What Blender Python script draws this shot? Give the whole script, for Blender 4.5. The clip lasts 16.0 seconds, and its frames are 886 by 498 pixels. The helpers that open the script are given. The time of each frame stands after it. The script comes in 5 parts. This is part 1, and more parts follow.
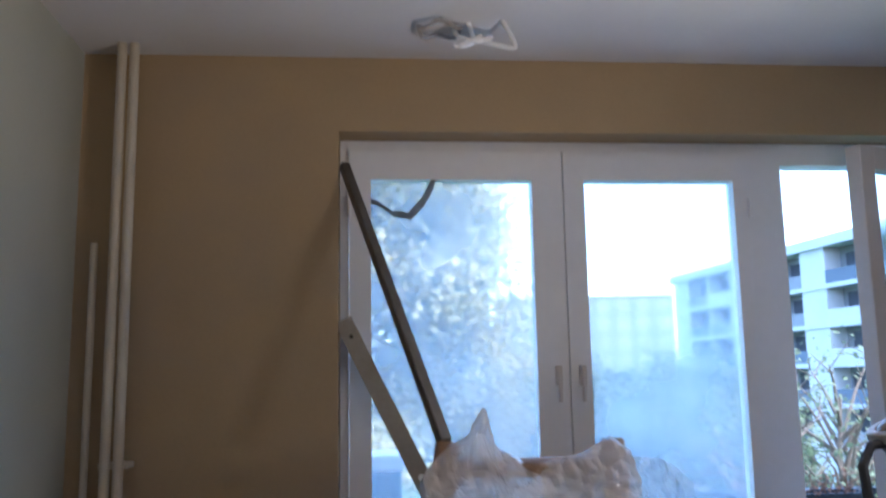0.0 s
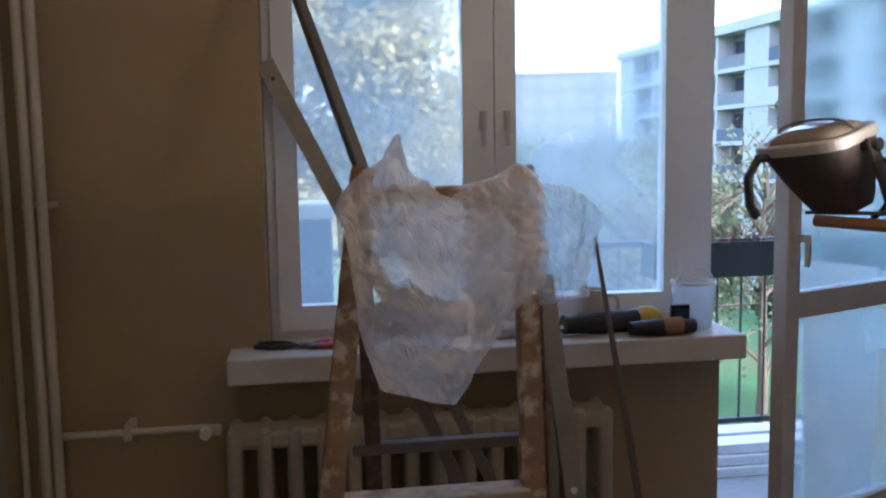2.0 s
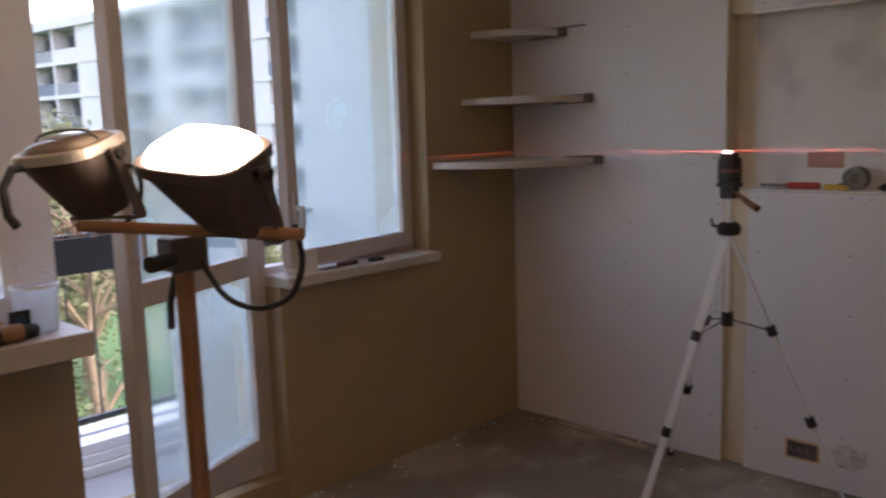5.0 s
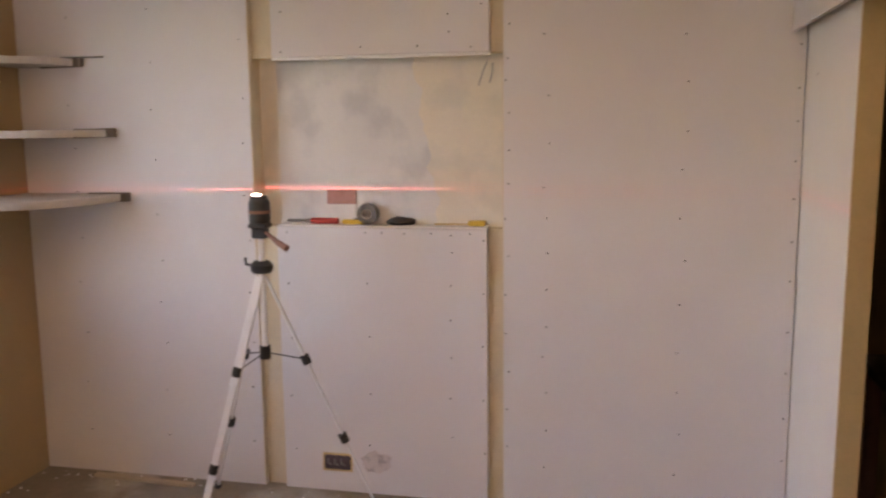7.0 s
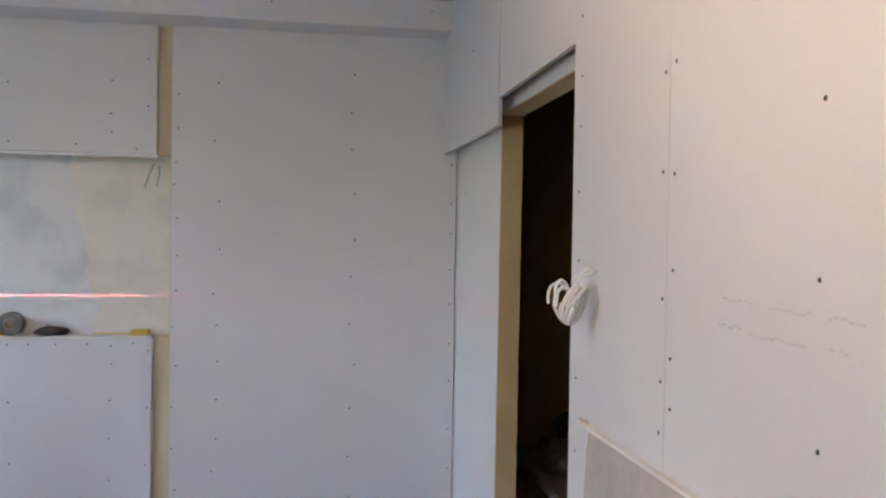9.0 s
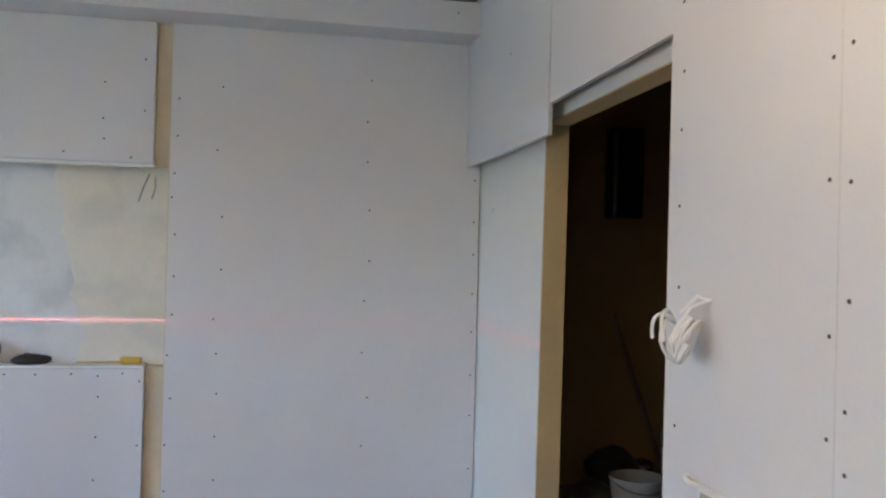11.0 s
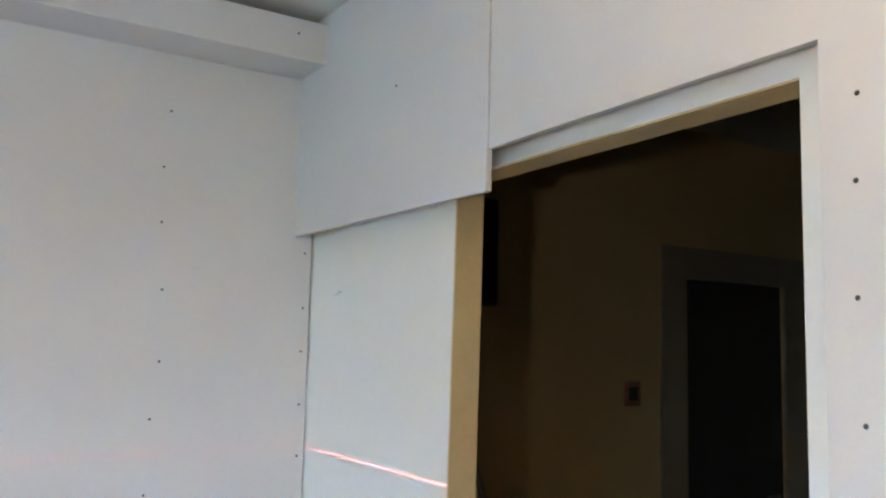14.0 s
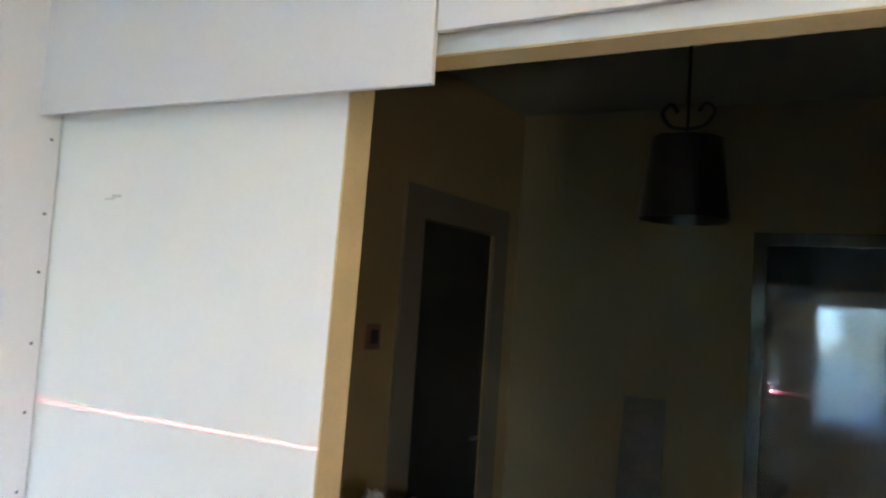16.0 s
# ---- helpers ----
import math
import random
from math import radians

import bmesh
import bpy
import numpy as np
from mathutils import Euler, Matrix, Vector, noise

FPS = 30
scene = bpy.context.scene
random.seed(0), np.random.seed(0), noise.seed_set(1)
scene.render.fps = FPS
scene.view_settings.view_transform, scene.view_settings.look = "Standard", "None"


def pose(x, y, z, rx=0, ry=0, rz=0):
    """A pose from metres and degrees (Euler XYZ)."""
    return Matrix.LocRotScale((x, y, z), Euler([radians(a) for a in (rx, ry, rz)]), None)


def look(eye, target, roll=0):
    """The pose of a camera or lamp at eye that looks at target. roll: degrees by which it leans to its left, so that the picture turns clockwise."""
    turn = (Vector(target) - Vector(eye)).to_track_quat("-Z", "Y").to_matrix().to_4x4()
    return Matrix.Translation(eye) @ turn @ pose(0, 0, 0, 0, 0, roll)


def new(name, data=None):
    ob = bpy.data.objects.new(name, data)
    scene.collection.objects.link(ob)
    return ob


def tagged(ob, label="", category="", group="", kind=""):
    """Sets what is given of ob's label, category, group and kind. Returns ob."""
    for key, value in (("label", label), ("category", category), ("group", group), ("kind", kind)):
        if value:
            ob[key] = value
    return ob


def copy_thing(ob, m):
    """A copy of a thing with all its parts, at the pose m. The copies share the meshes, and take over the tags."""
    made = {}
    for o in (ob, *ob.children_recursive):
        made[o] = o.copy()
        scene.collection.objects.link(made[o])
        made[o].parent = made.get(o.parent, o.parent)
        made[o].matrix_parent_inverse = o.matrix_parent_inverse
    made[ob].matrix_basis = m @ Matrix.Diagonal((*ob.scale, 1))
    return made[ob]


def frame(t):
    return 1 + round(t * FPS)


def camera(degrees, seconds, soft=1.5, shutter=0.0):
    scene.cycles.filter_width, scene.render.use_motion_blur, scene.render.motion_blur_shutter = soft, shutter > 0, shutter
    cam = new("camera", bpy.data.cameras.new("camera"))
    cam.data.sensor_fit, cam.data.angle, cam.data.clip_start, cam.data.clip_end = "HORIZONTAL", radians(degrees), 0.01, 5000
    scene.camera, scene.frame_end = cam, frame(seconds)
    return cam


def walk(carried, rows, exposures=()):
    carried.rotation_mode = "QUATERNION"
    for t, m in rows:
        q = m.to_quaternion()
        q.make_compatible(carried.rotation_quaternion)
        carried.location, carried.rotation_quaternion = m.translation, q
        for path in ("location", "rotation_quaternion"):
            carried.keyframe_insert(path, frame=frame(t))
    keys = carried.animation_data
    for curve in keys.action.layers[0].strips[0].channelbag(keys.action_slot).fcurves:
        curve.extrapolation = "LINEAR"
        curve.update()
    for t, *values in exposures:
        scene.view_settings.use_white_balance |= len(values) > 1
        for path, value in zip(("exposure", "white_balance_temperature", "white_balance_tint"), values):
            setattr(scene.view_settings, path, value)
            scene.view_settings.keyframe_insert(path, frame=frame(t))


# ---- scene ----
cam = camera(55.1, 16.0, soft=2.2, shutter=0.4)
PATH = [
    (0, (0.077, 0.213, 1.517), (0.256, 2.181, 1.826), -1.0),
    (0.5, (0.038, 0.218, 1.493), (0.297, 2.196, 1.634), -0.3),
    (1, (0.017, 0.216, 1.451), (0.355, 2.187, 1.435), -0.7),
    (1.5, (0.079, 0.21, 1.432), (0.426, 2.174, 1.289), -1.1),
    (2, (0.133, 0.194, 1.418), (0.432, 2.159, 1.205), -0.9),
    (2.5, (0.155, 0.159, 1.41), (0.472, 2.121, 1.184), -1.0),
    (3, (0.196, 0.114, 1.411), (0.688, 2.042, 1.21), -1.2),
    (3.5, (0.247, 0.079, 1.419), (0.917, 1.954, 1.237), -1.8),
    (4, (0.311, 0.044, 1.416), (1.253, 1.795, 1.198), -2.6),
    (4.2, (0.336, 0.031, 1.41), (1.399, 1.71, 1.181), -2.5),
    (6.3, (0.313, 0.02, 1.57), (2.122, 0.816, 1.261), -1.1),
    (6.5, (0.299, 0.022, 1.575), (2.156, 0.705, 1.28), -1.2),
    (7, (0.294, 0.019, 1.578), (2.225, 0.452, 1.293), -0.6),
    (7.5, (0.287, 0.012, 1.584), (2.253, 0.293, 1.347), 0.1),
    (8, (0.29, 0.018, 1.58), (2.284, 0.087, 1.441), 0.1),
    (8.5, (0.274, 0.026, 1.576), (2.264, -0.166, 1.508), 0.8),
    (9, (0.269, 0.053, 1.583), (2.239, -0.29, 1.547), 0.9),
    (9.5, (0.279, 0.093, 1.579), (2.237, -0.316, 1.577), 1.3),
    (9.7, (0.286, 0.127, 1.579), (2.248, -0.265, 1.596), 1.4),
    (11.8, (0.808, 0.26, 1.561), (2.754, -0.2, 1.578), 1.6),
    (12, (0.852, 0.345, 1.553), (2.753, -0.277, 1.545), 1.6),
    (12.5, (0.945, 0.506, 1.577), (2.736, -0.383, 1.531), 0.6),
    (13, (0.993, 0.551, 1.582), (2.775, -0.354, 1.657), 1.2),
    (13.5, (1.233, 0.473, 1.564), (2.995, -0.462, 1.712), -0.3),
    (14, (1.418, 0.393, 1.61), (3.093, -0.676, 1.836), 1.4),
    (14.5, (1.556, 0.415, 1.597), (3.119, -0.821, 1.763), 3.4),
    (15, (1.774, 0.559, 1.586), (3.074, -0.96, 1.638), 3.7),
    (15.5, (1.914, 0.631, 1.592), (3.046, -1.016, 1.681), 4.9),
    (16, (2.067, 0.553, 1.57), (3.047, -1.186, 1.705), 3.9),
]
PATH = [(t, look(eye, target, roll)) for t, eye, target, roll in PATH]


# ---- exposure of the film, world and sun ----
EXPOSURES = [(0.0, 3.28, 5050, 13), (0.5, 3.1, 4950, 13), (1.0, 2.88, 5250, 13), (2.5, 3.08, 6150, 16), (3.5, 3.28, 6950, 22), (4.2, 2.95, 7250, 24), (6.3, 4.1, 8900, 34), (7.0, 4.52, 8900, 32), (7.5, 4.58, 8600, 30), (8.0, 4.58, 7150, 24), (9.0, 4.5, 6200, 17), (11.8, 4.64, 5950, 11), (13.0, 4.85, 6000, 10), (14.0, 5.14, 6000, 9), (14.5, 5.19, 6000, 9), (16.0, 5.62, 6200, 9)]
walk(cam, PATH, EXPOSURES)

world = bpy.data.worlds.new("overcast_sky")
scene.world = world
world.use_nodes = True
wn = world.node_tree
sky = wn.nodes.new("ShaderNodeTexSky")
sky.sky_type = "NISHITA"
sky.sun_disc = False
sky.sun_elevation = radians(45)
sky.sun_rotation = radians(145)
sky.dust_density = 2.5
wn.nodes["Background"].inputs["Strength"].default_value = 0.15
wn.links.new(sky.outputs["Color"], wn.nodes["Background"].inputs["Color"])

sun_data = bpy.data.lights.new("sun", "SUN")
sun_data.energy, sun_data.angle, sun_data.color = 0.6, radians(50), (1.0, 0.97, 0.92)
sun = new("sun", sun_data)
sun.matrix_world = look((14, -20, 26), (0, 0, 0))

halogen = bpy.data.lights.new("halogen_tube", "AREA")
halogen.shape, halogen.size, halogen.size_y = "RECTANGLE", 0.13, 0.07
halogen.energy, halogen.color = 2.1, (1.0, 0.71, 0.41)

laser_light = bpy.data.lights.new("laser_diode", "POINT")
laser_light.energy, laser_light.color, laser_light.shadow_soft_size = 9.0, (1.0, 0.16, 0.16), 0.0


# ---- materials ----
def mat(name, color, rough=0.6, metal=0.0, spec=0.5, var=0.12, grain=60.0, stain=2.0, bump=0.15, dist=0.002,
        tint=None, tint_amount=0.0, tint_scale=1.5):
    """Paint, plaster, wood or metal with fine grain and broad stains."""
    m = bpy.data.materials.new(name)
    m.use_nodes = True
    nt = m.node_tree
    b = nt.nodes["Principled BSDF"]
    b.inputs["Roughness"].default_value = rough
    b.inputs["Metallic"].default_value = metal
    b.inputs["Specular IOR Level"].default_value = spec
    tc = nt.nodes.new("ShaderNodeTexCoord")
    n1 = nt.nodes.new("ShaderNodeTexNoise")
    n1.inputs["Scale"].default_value, n1.inputs["Detail"].default_value = grain, 4
    n2 = nt.nodes.new("ShaderNodeTexNoise")
    n2.inputs["Scale"].default_value, n2.inputs["Detail"].default_value = stain, 6
    n2.inputs["Roughness"].default_value = 0.62
    for n in (n1, n2):
        nt.links.new(tc.outputs["Object"], n.inputs["Vector"])
    add = nt.nodes.new("ShaderNodeMath")
    add.operation = "MULTIPLY_ADD"
    nt.links.new(n1.outputs["Fac"], add.inputs[0])
    add.inputs[1].default_value = 0.35
    nt.links.new(n2.outputs["Fac"], add.inputs[2])
    ramp = nt.nodes.new("ShaderNodeValToRGB")
    lo = [max(0.0, c * (1 - var)) for c in color]
    hi = [min(1.0, c * (1 + var)) for c in color]
    ramp.color_ramp.elements[0].position, ramp.color_ramp.elements[1].position = 0.42, 0.95
    ramp.color_ramp.elements[0].color, ramp.color_ramp.elements[1].color = (*lo, 1), (*hi, 1)
    nt.links.new(add.outputs[0], ramp.inputs["Fac"])
    out = ramp.outputs["Color"]
    if tint:
        n3 = nt.nodes.new("ShaderNodeTexNoise")
        n3.inputs["Scale"].default_value, n3.inputs["Detail"].default_value = tint_scale, 5
        nt.links.new(tc.outputs["Object"], n3.inputs["Vector"])
        r3 = nt.nodes.new("ShaderNodeValToRGB")
        r3.color_ramp.elements[0].position, r3.color_ramp.elements[1].position = 0.5, 0.62
        r3.color_ramp.elements[0].color = (0, 0, 0, 1)
        r3.color_ramp.elements[1].color = (tint_amount, tint_amount, tint_amount, 1)
        nt.links.new(n3.outputs["Fac"], r3.inputs["Fac"])
        mix = nt.nodes.new("ShaderNodeMix")
        mix.data_type = "RGBA"
        nt.links.new(r3.outputs["Color"], mix.inputs["Factor"])
        nt.links.new(out, mix.inputs["A"])
        mix.inputs["B"].default_value = (*tint, 1)
        out = mix.outputs["Result"]
    nt.links.new(out, b.inputs["Base Color"])
    if bump:
        bp = nt.nodes.new("ShaderNodeBump")
        bp.inputs["Strength"].default_value, bp.inputs["Distance"].default_value = bump, dist
        nt.links.new(add.outputs[0], bp.inputs["Height"])
        nt.links.new(bp.outputs["Normal"], b.inputs["Normal"])
    return m


def sheer(name, clear, color=(0.9, 0.93, 0.97), rough=0.02, bump_scale=0.0, streak=0.0, through_light=0.8, streak_scale=3.0, shine=0.04, blur=0.0):
    """Glass or film: part clear, part misted white, with a gloss of its own."""
    m = bpy.data.materials.new(name)
    m.use_nodes = True
    nt = m.node_tree
    nt.nodes.remove(nt.nodes["Principled BSDF"])
    o = nt.nodes["Material Output"]
    tr = nt.nodes.new("ShaderNodeBsdfRefraction" if blur else "ShaderNodeBsdfTransparent")
    tr.inputs["Color"].default_value = (0.97, 0.985, 0.98, 1)
    if blur:
        tr.inputs["IOR"].default_value, tr.inputs["Roughness"].default_value = 1.04, blur
    df = nt.nodes.new("ShaderNodeBsdfDiffuse")
    tl = nt.nodes.new("ShaderNodeBsdfTranslucent")
    df.inputs["Color"].default_value = tl.inputs["Color"].default_value = (*color, 1)
    both = nt.nodes.new("ShaderNodeMixShader")
    both.inputs[0].default_value = through_light
    nt.links.new(df.outputs[0], both.inputs[1])
    nt.links.new(tl.outputs[0], both.inputs[2])
    body = nt.nodes.new("ShaderNodeMixShader")
    nt.links.new(both.outputs[0], body.inputs[1])
    nt.links.new(tr.outputs[0], body.inputs[2])
    body.inputs[0].default_value = clear
    if streak:
        tc = nt.nodes.new("ShaderNodeTexCoord")
        nz = nt.nodes.new("ShaderNodeTexNoise")
        nz.inputs["Scale"].default_value, nz.inputs["Detail"].default_value = streak_scale, 4
        nt.links.new(tc.outputs["Object"], nz.inputs["Vector"])
        mr = nt.nodes.new("ShaderNodeMapRange")
        mr.inputs["From Min"].default_value, mr.inputs["From Max"].default_value = 0.3, 0.7
        mr.inputs["To Min"].default_value, mr.inputs["To Max"].default_value = clear - streak, min(1.0, clear + streak)
        nt.links.new(nz.outputs["Fac"], mr.inputs["Value"])
        nt.links.new(mr.outputs["Result"], body.inputs[0])
    gl = nt.nodes.new("ShaderNodeBsdfGlossy")
    gl.inputs["Roughness"].default_value = rough
    face = nt.nodes.new("ShaderNodeLayerWeight")
    power = nt.nodes.new("ShaderNodeMath")
    power.operation = "POWER"
    power.inputs[1].default_value = 4.0
    nt.links.new(face.outputs["Facing"], power.inputs[0])
    fr = nt.nodes.new("ShaderNodeMath")
    fr.operation = "MULTIPLY_ADD"
    fr.inputs[1].default_value, fr.inputs[2].default_value = 0.8, shine
    nt.links.new(power.outputs[0], fr.inputs[0])
    top = nt.nodes.new("ShaderNodeMixShader")
    nt.links.new(fr.outputs[0], top.inputs[0])
    nt.links.new(body.outputs[0], top.inputs[1])
    nt.links.new(gl.outputs[0], top.inputs[2])
    if bump_scale:
        tc2 = nt.nodes.new("ShaderNodeTexCoord")
        nb = nt.nodes.new("ShaderNodeTexNoise")
        nb.inputs["Scale"].default_value, nb.inputs["Detail"].default_value = bump_scale, 3
        nt.links.new(tc2.outputs["Object"], nb.inputs["Vector"])
        bp = nt.nodes.new("ShaderNodeBump")
        bp.inputs["Strength"].default_value, bp.inputs["Distance"].default_value = 0.6, 0.01
        nt.links.new(nb.outputs["Fac"], bp.inputs["Height"])
        nt.links.new(bp.outputs["Normal"], gl.inputs["Normal"])
    nt.links.new(top.outputs[0], o.inputs["Surface"])
    return m


def glow(name, color, strength):
    m = bpy.data.materials.new(name)
    m.use_nodes = True
    b = m.node_tree.nodes["Principled BSDF"]
    b.inputs["Base Color"].default_value = (*color, 1)
    b.inputs["Emission Color"].default_value = (*color, 1)
    b.inputs["Emission Strength"].default_value = strength
    return m


M_BOARD = mat("plasterboard_paper", (0.70, 0.685, 0.70), 0.85, var=0.05, grain=140, stain=1.2, bump=0.08, dist=0.001,
              tint=(0.64, 0.60, 0.60), tint_amount=0.35, tint_scale=0.9)
M_OCHRE = mat("ochre_wall_paint", (0.40, 0.29, 0.16), 0.8, var=0.10, grain=90, stain=1.6, bump=0.25, dist=0.002,
              tint=(0.34, 0.26, 0.185), tint_amount=0.5, tint_scale=1.3)
M_PALE = mat("pale_grey_green_paint", (0.42, 0.42, 0.35), 0.8, var=0.06, grain=90, stain=1.2, bump=0.2)
M_CEIL = mat("ceiling_whitewash", (0.66, 0.64, 0.64), 0.9, var=0.06, grain=60, stain=1.0, bump=0.2,
             tint=(0.55, 0.53, 0.53), tint_amount=0.5, tint_scale=0.8)
# Far ceiling colour is darkened to hold the shade of the unlit room.
M_SHADEDCEIL = mat("shade_toned_green_ceiling", (0.26, 0.27, 0.23), 0.9, var=0.08, grain=60, stain=1.0, bump=0.2)
M_SKIM = mat("white_skim_coat", (0.83, 0.82, 0.80), 0.8, var=0.03, grain=70, stain=1.5, bump=0.12)
M_BEIGE = mat("raw_beige_plaster", (0.62, 0.46, 0.24), 0.85, var=0.12, grain=120, stain=5, bump=0.5, dist=0.003)
M_FLOORSTRIP = mat("dusty_pale_timber", (0.46, 0.38, 0.28), 0.8, var=0.15, grain=60, stain=6, bump=0.3)
M_NICHE = mat("patchy_old_plaster", (0.75, 0.695, 0.60), 0.85, var=0.07, grain=90, stain=2.2, bump=0.4, dist=0.003,
              tint=(0.60, 0.58, 0.52), tint_amount=0.6, tint_scale=5)
M_ROUGHPATCH = mat("rough_grey_filler", (0.62, 0.57, 0.56), 0.85, var=0.08, grain=70, stain=14, bump=0.5, dist=0.004,
                   tint=(0.36, 0.33, 0.34), tint_amount=0.8, tint_scale=22)
M_PATCH = mat("grey_white_filler", (0.69, 0.68, 0.665), 0.85, var=0.06, grain=90, stain=3, bump=0.3, dist=0.002,
              tint=(0.47, 0.47, 0.48), tint_amount=0.55, tint_scale=4.5)
M_FLOOR = mat("dusty_screed", (0.25, 0.215, 0.17), 0.85, var=0.22, grain=40, stain=2.5, bump=0.4, dist=0.004,
              tint=(0.46, 0.42, 0.36), tint_amount=0.7, tint_scale=2.5)
M_FRAME = mat("white_window_paint", (0.82, 0.81, 0.83), 0.4, var=0.05, grain=30, stain=3, bump=0.08)
M_OLDWOOD = mat("worn_frame_paint", (0.60, 0.55, 0.53), 0.5, var=0.08, grain=60, stain=4, bump=0.2)
M_SILL = mat("speckled_sill_stone", (0.58, 0.54, 0.50), 0.5, var=0.14, grain=160, stain=6, bump=0.15)
M_RAD = mat("yellowed_radiator_enamel", (0.43, 0.37, 0.29), 0.45, var=0.10, grain=40, stain=4, bump=0.12)
M_PIPE = mat("painted_pipe", (0.56, 0.50, 0.40), 0.5, var=0.10, grain=60, stain=6, bump=0.15)
M_LADDER = mat("paint_splashed_wood", (0.22, 0.135, 0.08), 0.75, var=0.35, grain=45, stain=9, bump=0.5, dist=0.002,
               tint=(0.62, 0.54, 0.46), tint_amount=0.62, tint_scale=24)
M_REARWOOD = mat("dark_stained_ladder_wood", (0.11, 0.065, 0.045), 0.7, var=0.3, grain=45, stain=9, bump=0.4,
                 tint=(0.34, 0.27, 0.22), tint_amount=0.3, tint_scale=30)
M_STEP = mat("paint_crusted_tread", (0.40, 0.34, 0.28), 0.75, var=0.25, grain=45, stain=9, bump=0.5,
             tint=(0.14, 0.09, 0.06), tint_amount=0.7, tint_scale=14)
M_WOOD = mat("dark_red_wood", (0.20, 0.09, 0.06), 0.6, var=0.25, grain=40, stain=8, bump=0.2)
M_GREYWOOD = mat("weathered_grey_wood", (0.15, 0.12, 0.10), 0.7, var=0.25, grain=40, stain=8, bump=0.25)
M_STEEL = mat("dull_grey_steel", (0.17, 0.165, 0.16), 0.45, metal=0.7, var=0.2, grain=50, stain=10, bump=0.1)
M_ALU = mat("brushed_aluminium", (0.80, 0.81, 0.83), 0.34, metal=0.25, var=0.08, grain=120, stain=10, bump=0.05)
M_LEVEL = mat("scuffed_aluminium_level", (0.32, 0.29, 0.25), 0.45, metal=0.4, var=0.18, grain=70, stain=8, bump=0.1)
M_BLACK = mat("black_plastic", (0.02, 0.02, 0.022), 0.45, var=0.2, grain=90, stain=6, bump=0.1)
M_IRON = mat("black_painted_iron", (0.03, 0.035, 0.035), 0.5, var=0.2, grain=40, stain=6, bump=0.1)
M_LAMP = mat("dark_lamp_housing", (0.10, 0.078, 0.07), 0.45, metal=0.3, var=0.25, grain=50, stain=7, bump=0.15)
M_LAMPRIM = mat("pale_lamp_rim", (0.55, 0.51, 0.46), 0.4, metal=0.4, var=0.1)
M_ORANGE = mat("orange_stand_paint", (0.33, 0.165, 0.085), 0.5, var=0.2, grain=40, stain=8, bump=0.15)
M_YELLOW = mat("tool_yellow", (0.62, 0.40, 0.05), 0.45, var=0.1)
M_RED = mat("tool_red", (0.45, 0.04, 0.03), 0.45, var=0.12)
M_WHITEP = mat("white_plastic", (0.80, 0.80, 0.80), 0.4, var=0.04)
M_CABLE = mat("white_cable", (0.80, 0.80, 0.81), 0.5, var=0.08)
M_GREYCABLE = mat("grey_cable", (0.30, 0.29, 0.29), 0.6, var=0.1)
M_MUG = mat("glazed_mug", (0.55, 0.50, 0.44), 0.25, var=0.12, stain=14)
M_SHELF = mat("raw_grey_board", (0.50, 0.46, 0.42), 0.8, var=0.15, grain=40, stain=5, bump=0.3)
M_GREEN = mat("green_cloth", (0.02, 0.07, 0.025), 0.8, var=0.2)
M_BLUE = mat("blue_plastic", (0.025, 0.09, 0.15), 0.45, var=0.15)
M_MAUVE = mat("mauve_cloth_and_box_shade", (0.09, 0.065, 0.075), 0.85, var=0.2, stain=8, bump=0.4)
M_RED2 = mat("dull_red_sack", (0.10, 0.06, 0.06), 0.8, var=0.2, stain=8, bump=0.4)
M_BAG = mat("white_sack_paper", (0.27, 0.26, 0.25), 0.8, var=0.12, stain=8, bump=0.4)
M_SHADE = mat("dark_lampshade_cloth", (0.012, 0.010, 0.010), 0.32, var=0.2)
M_DARKDOOR = mat("dark_stained_door", (0.012, 0.010, 0.009), 0.5, var=0.2)
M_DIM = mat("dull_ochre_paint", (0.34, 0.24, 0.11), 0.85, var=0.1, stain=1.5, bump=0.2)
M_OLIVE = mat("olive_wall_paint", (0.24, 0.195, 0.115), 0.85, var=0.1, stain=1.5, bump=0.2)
# Trim colour lowered to carry the gloom round the far doorway.
M_TRIM = mat("shade_toned_plaster_patch", (0.175, 0.14, 0.10), 0.7, var=0.1)
M_PENCIL = mat("pencil_lead", (0.60, 0.59, 0.59), 0.8, var=0.2, grain=300, stain=60)
M_GLASS = sheer("misted_window_glass", 0.76, (0.78, 0.88, 1.0), streak=0.09, blur=0.18)
M_CLEAR = sheer("wet_door_glass", 0.76, (0.62, 0.82, 0.90), streak=0.10, blur=0.26)
M_FOIL = sheer("crumpled_clear_film", 0.42, (0.97, 0.90, 0.88), 0.06, bump_scale=30.0, streak=0.13, through_light=0.55, streak_scale=9.0, shine=0.13)
M_FLAP = sheer("thin_clear_film", 0.56, (0.92, 0.90, 0.90), 0.06, bump_scale=30.0, streak=0.15, through_light=0.5, streak_scale=9.0, shine=0.08)
M_WRAP = sheer("creased_wrapping_film", 0.94, (0.85, 0.9, 1.0), 0.05, bump_scale=14.0, streak=0.05, through_light=0.5, streak_scale=7.0, shine=0.025)
M_TUB = sheer("milky_plastic_tub", 0.45, (0.9, 0.92, 0.95), 0.15)
M_MIRROR = mat("filmed_dark_mirror", (0.075, 0.09, 0.115), 0.03, metal=1.0, var=0.1, grain=8, stain=14, bump=0.10, dist=0.002)
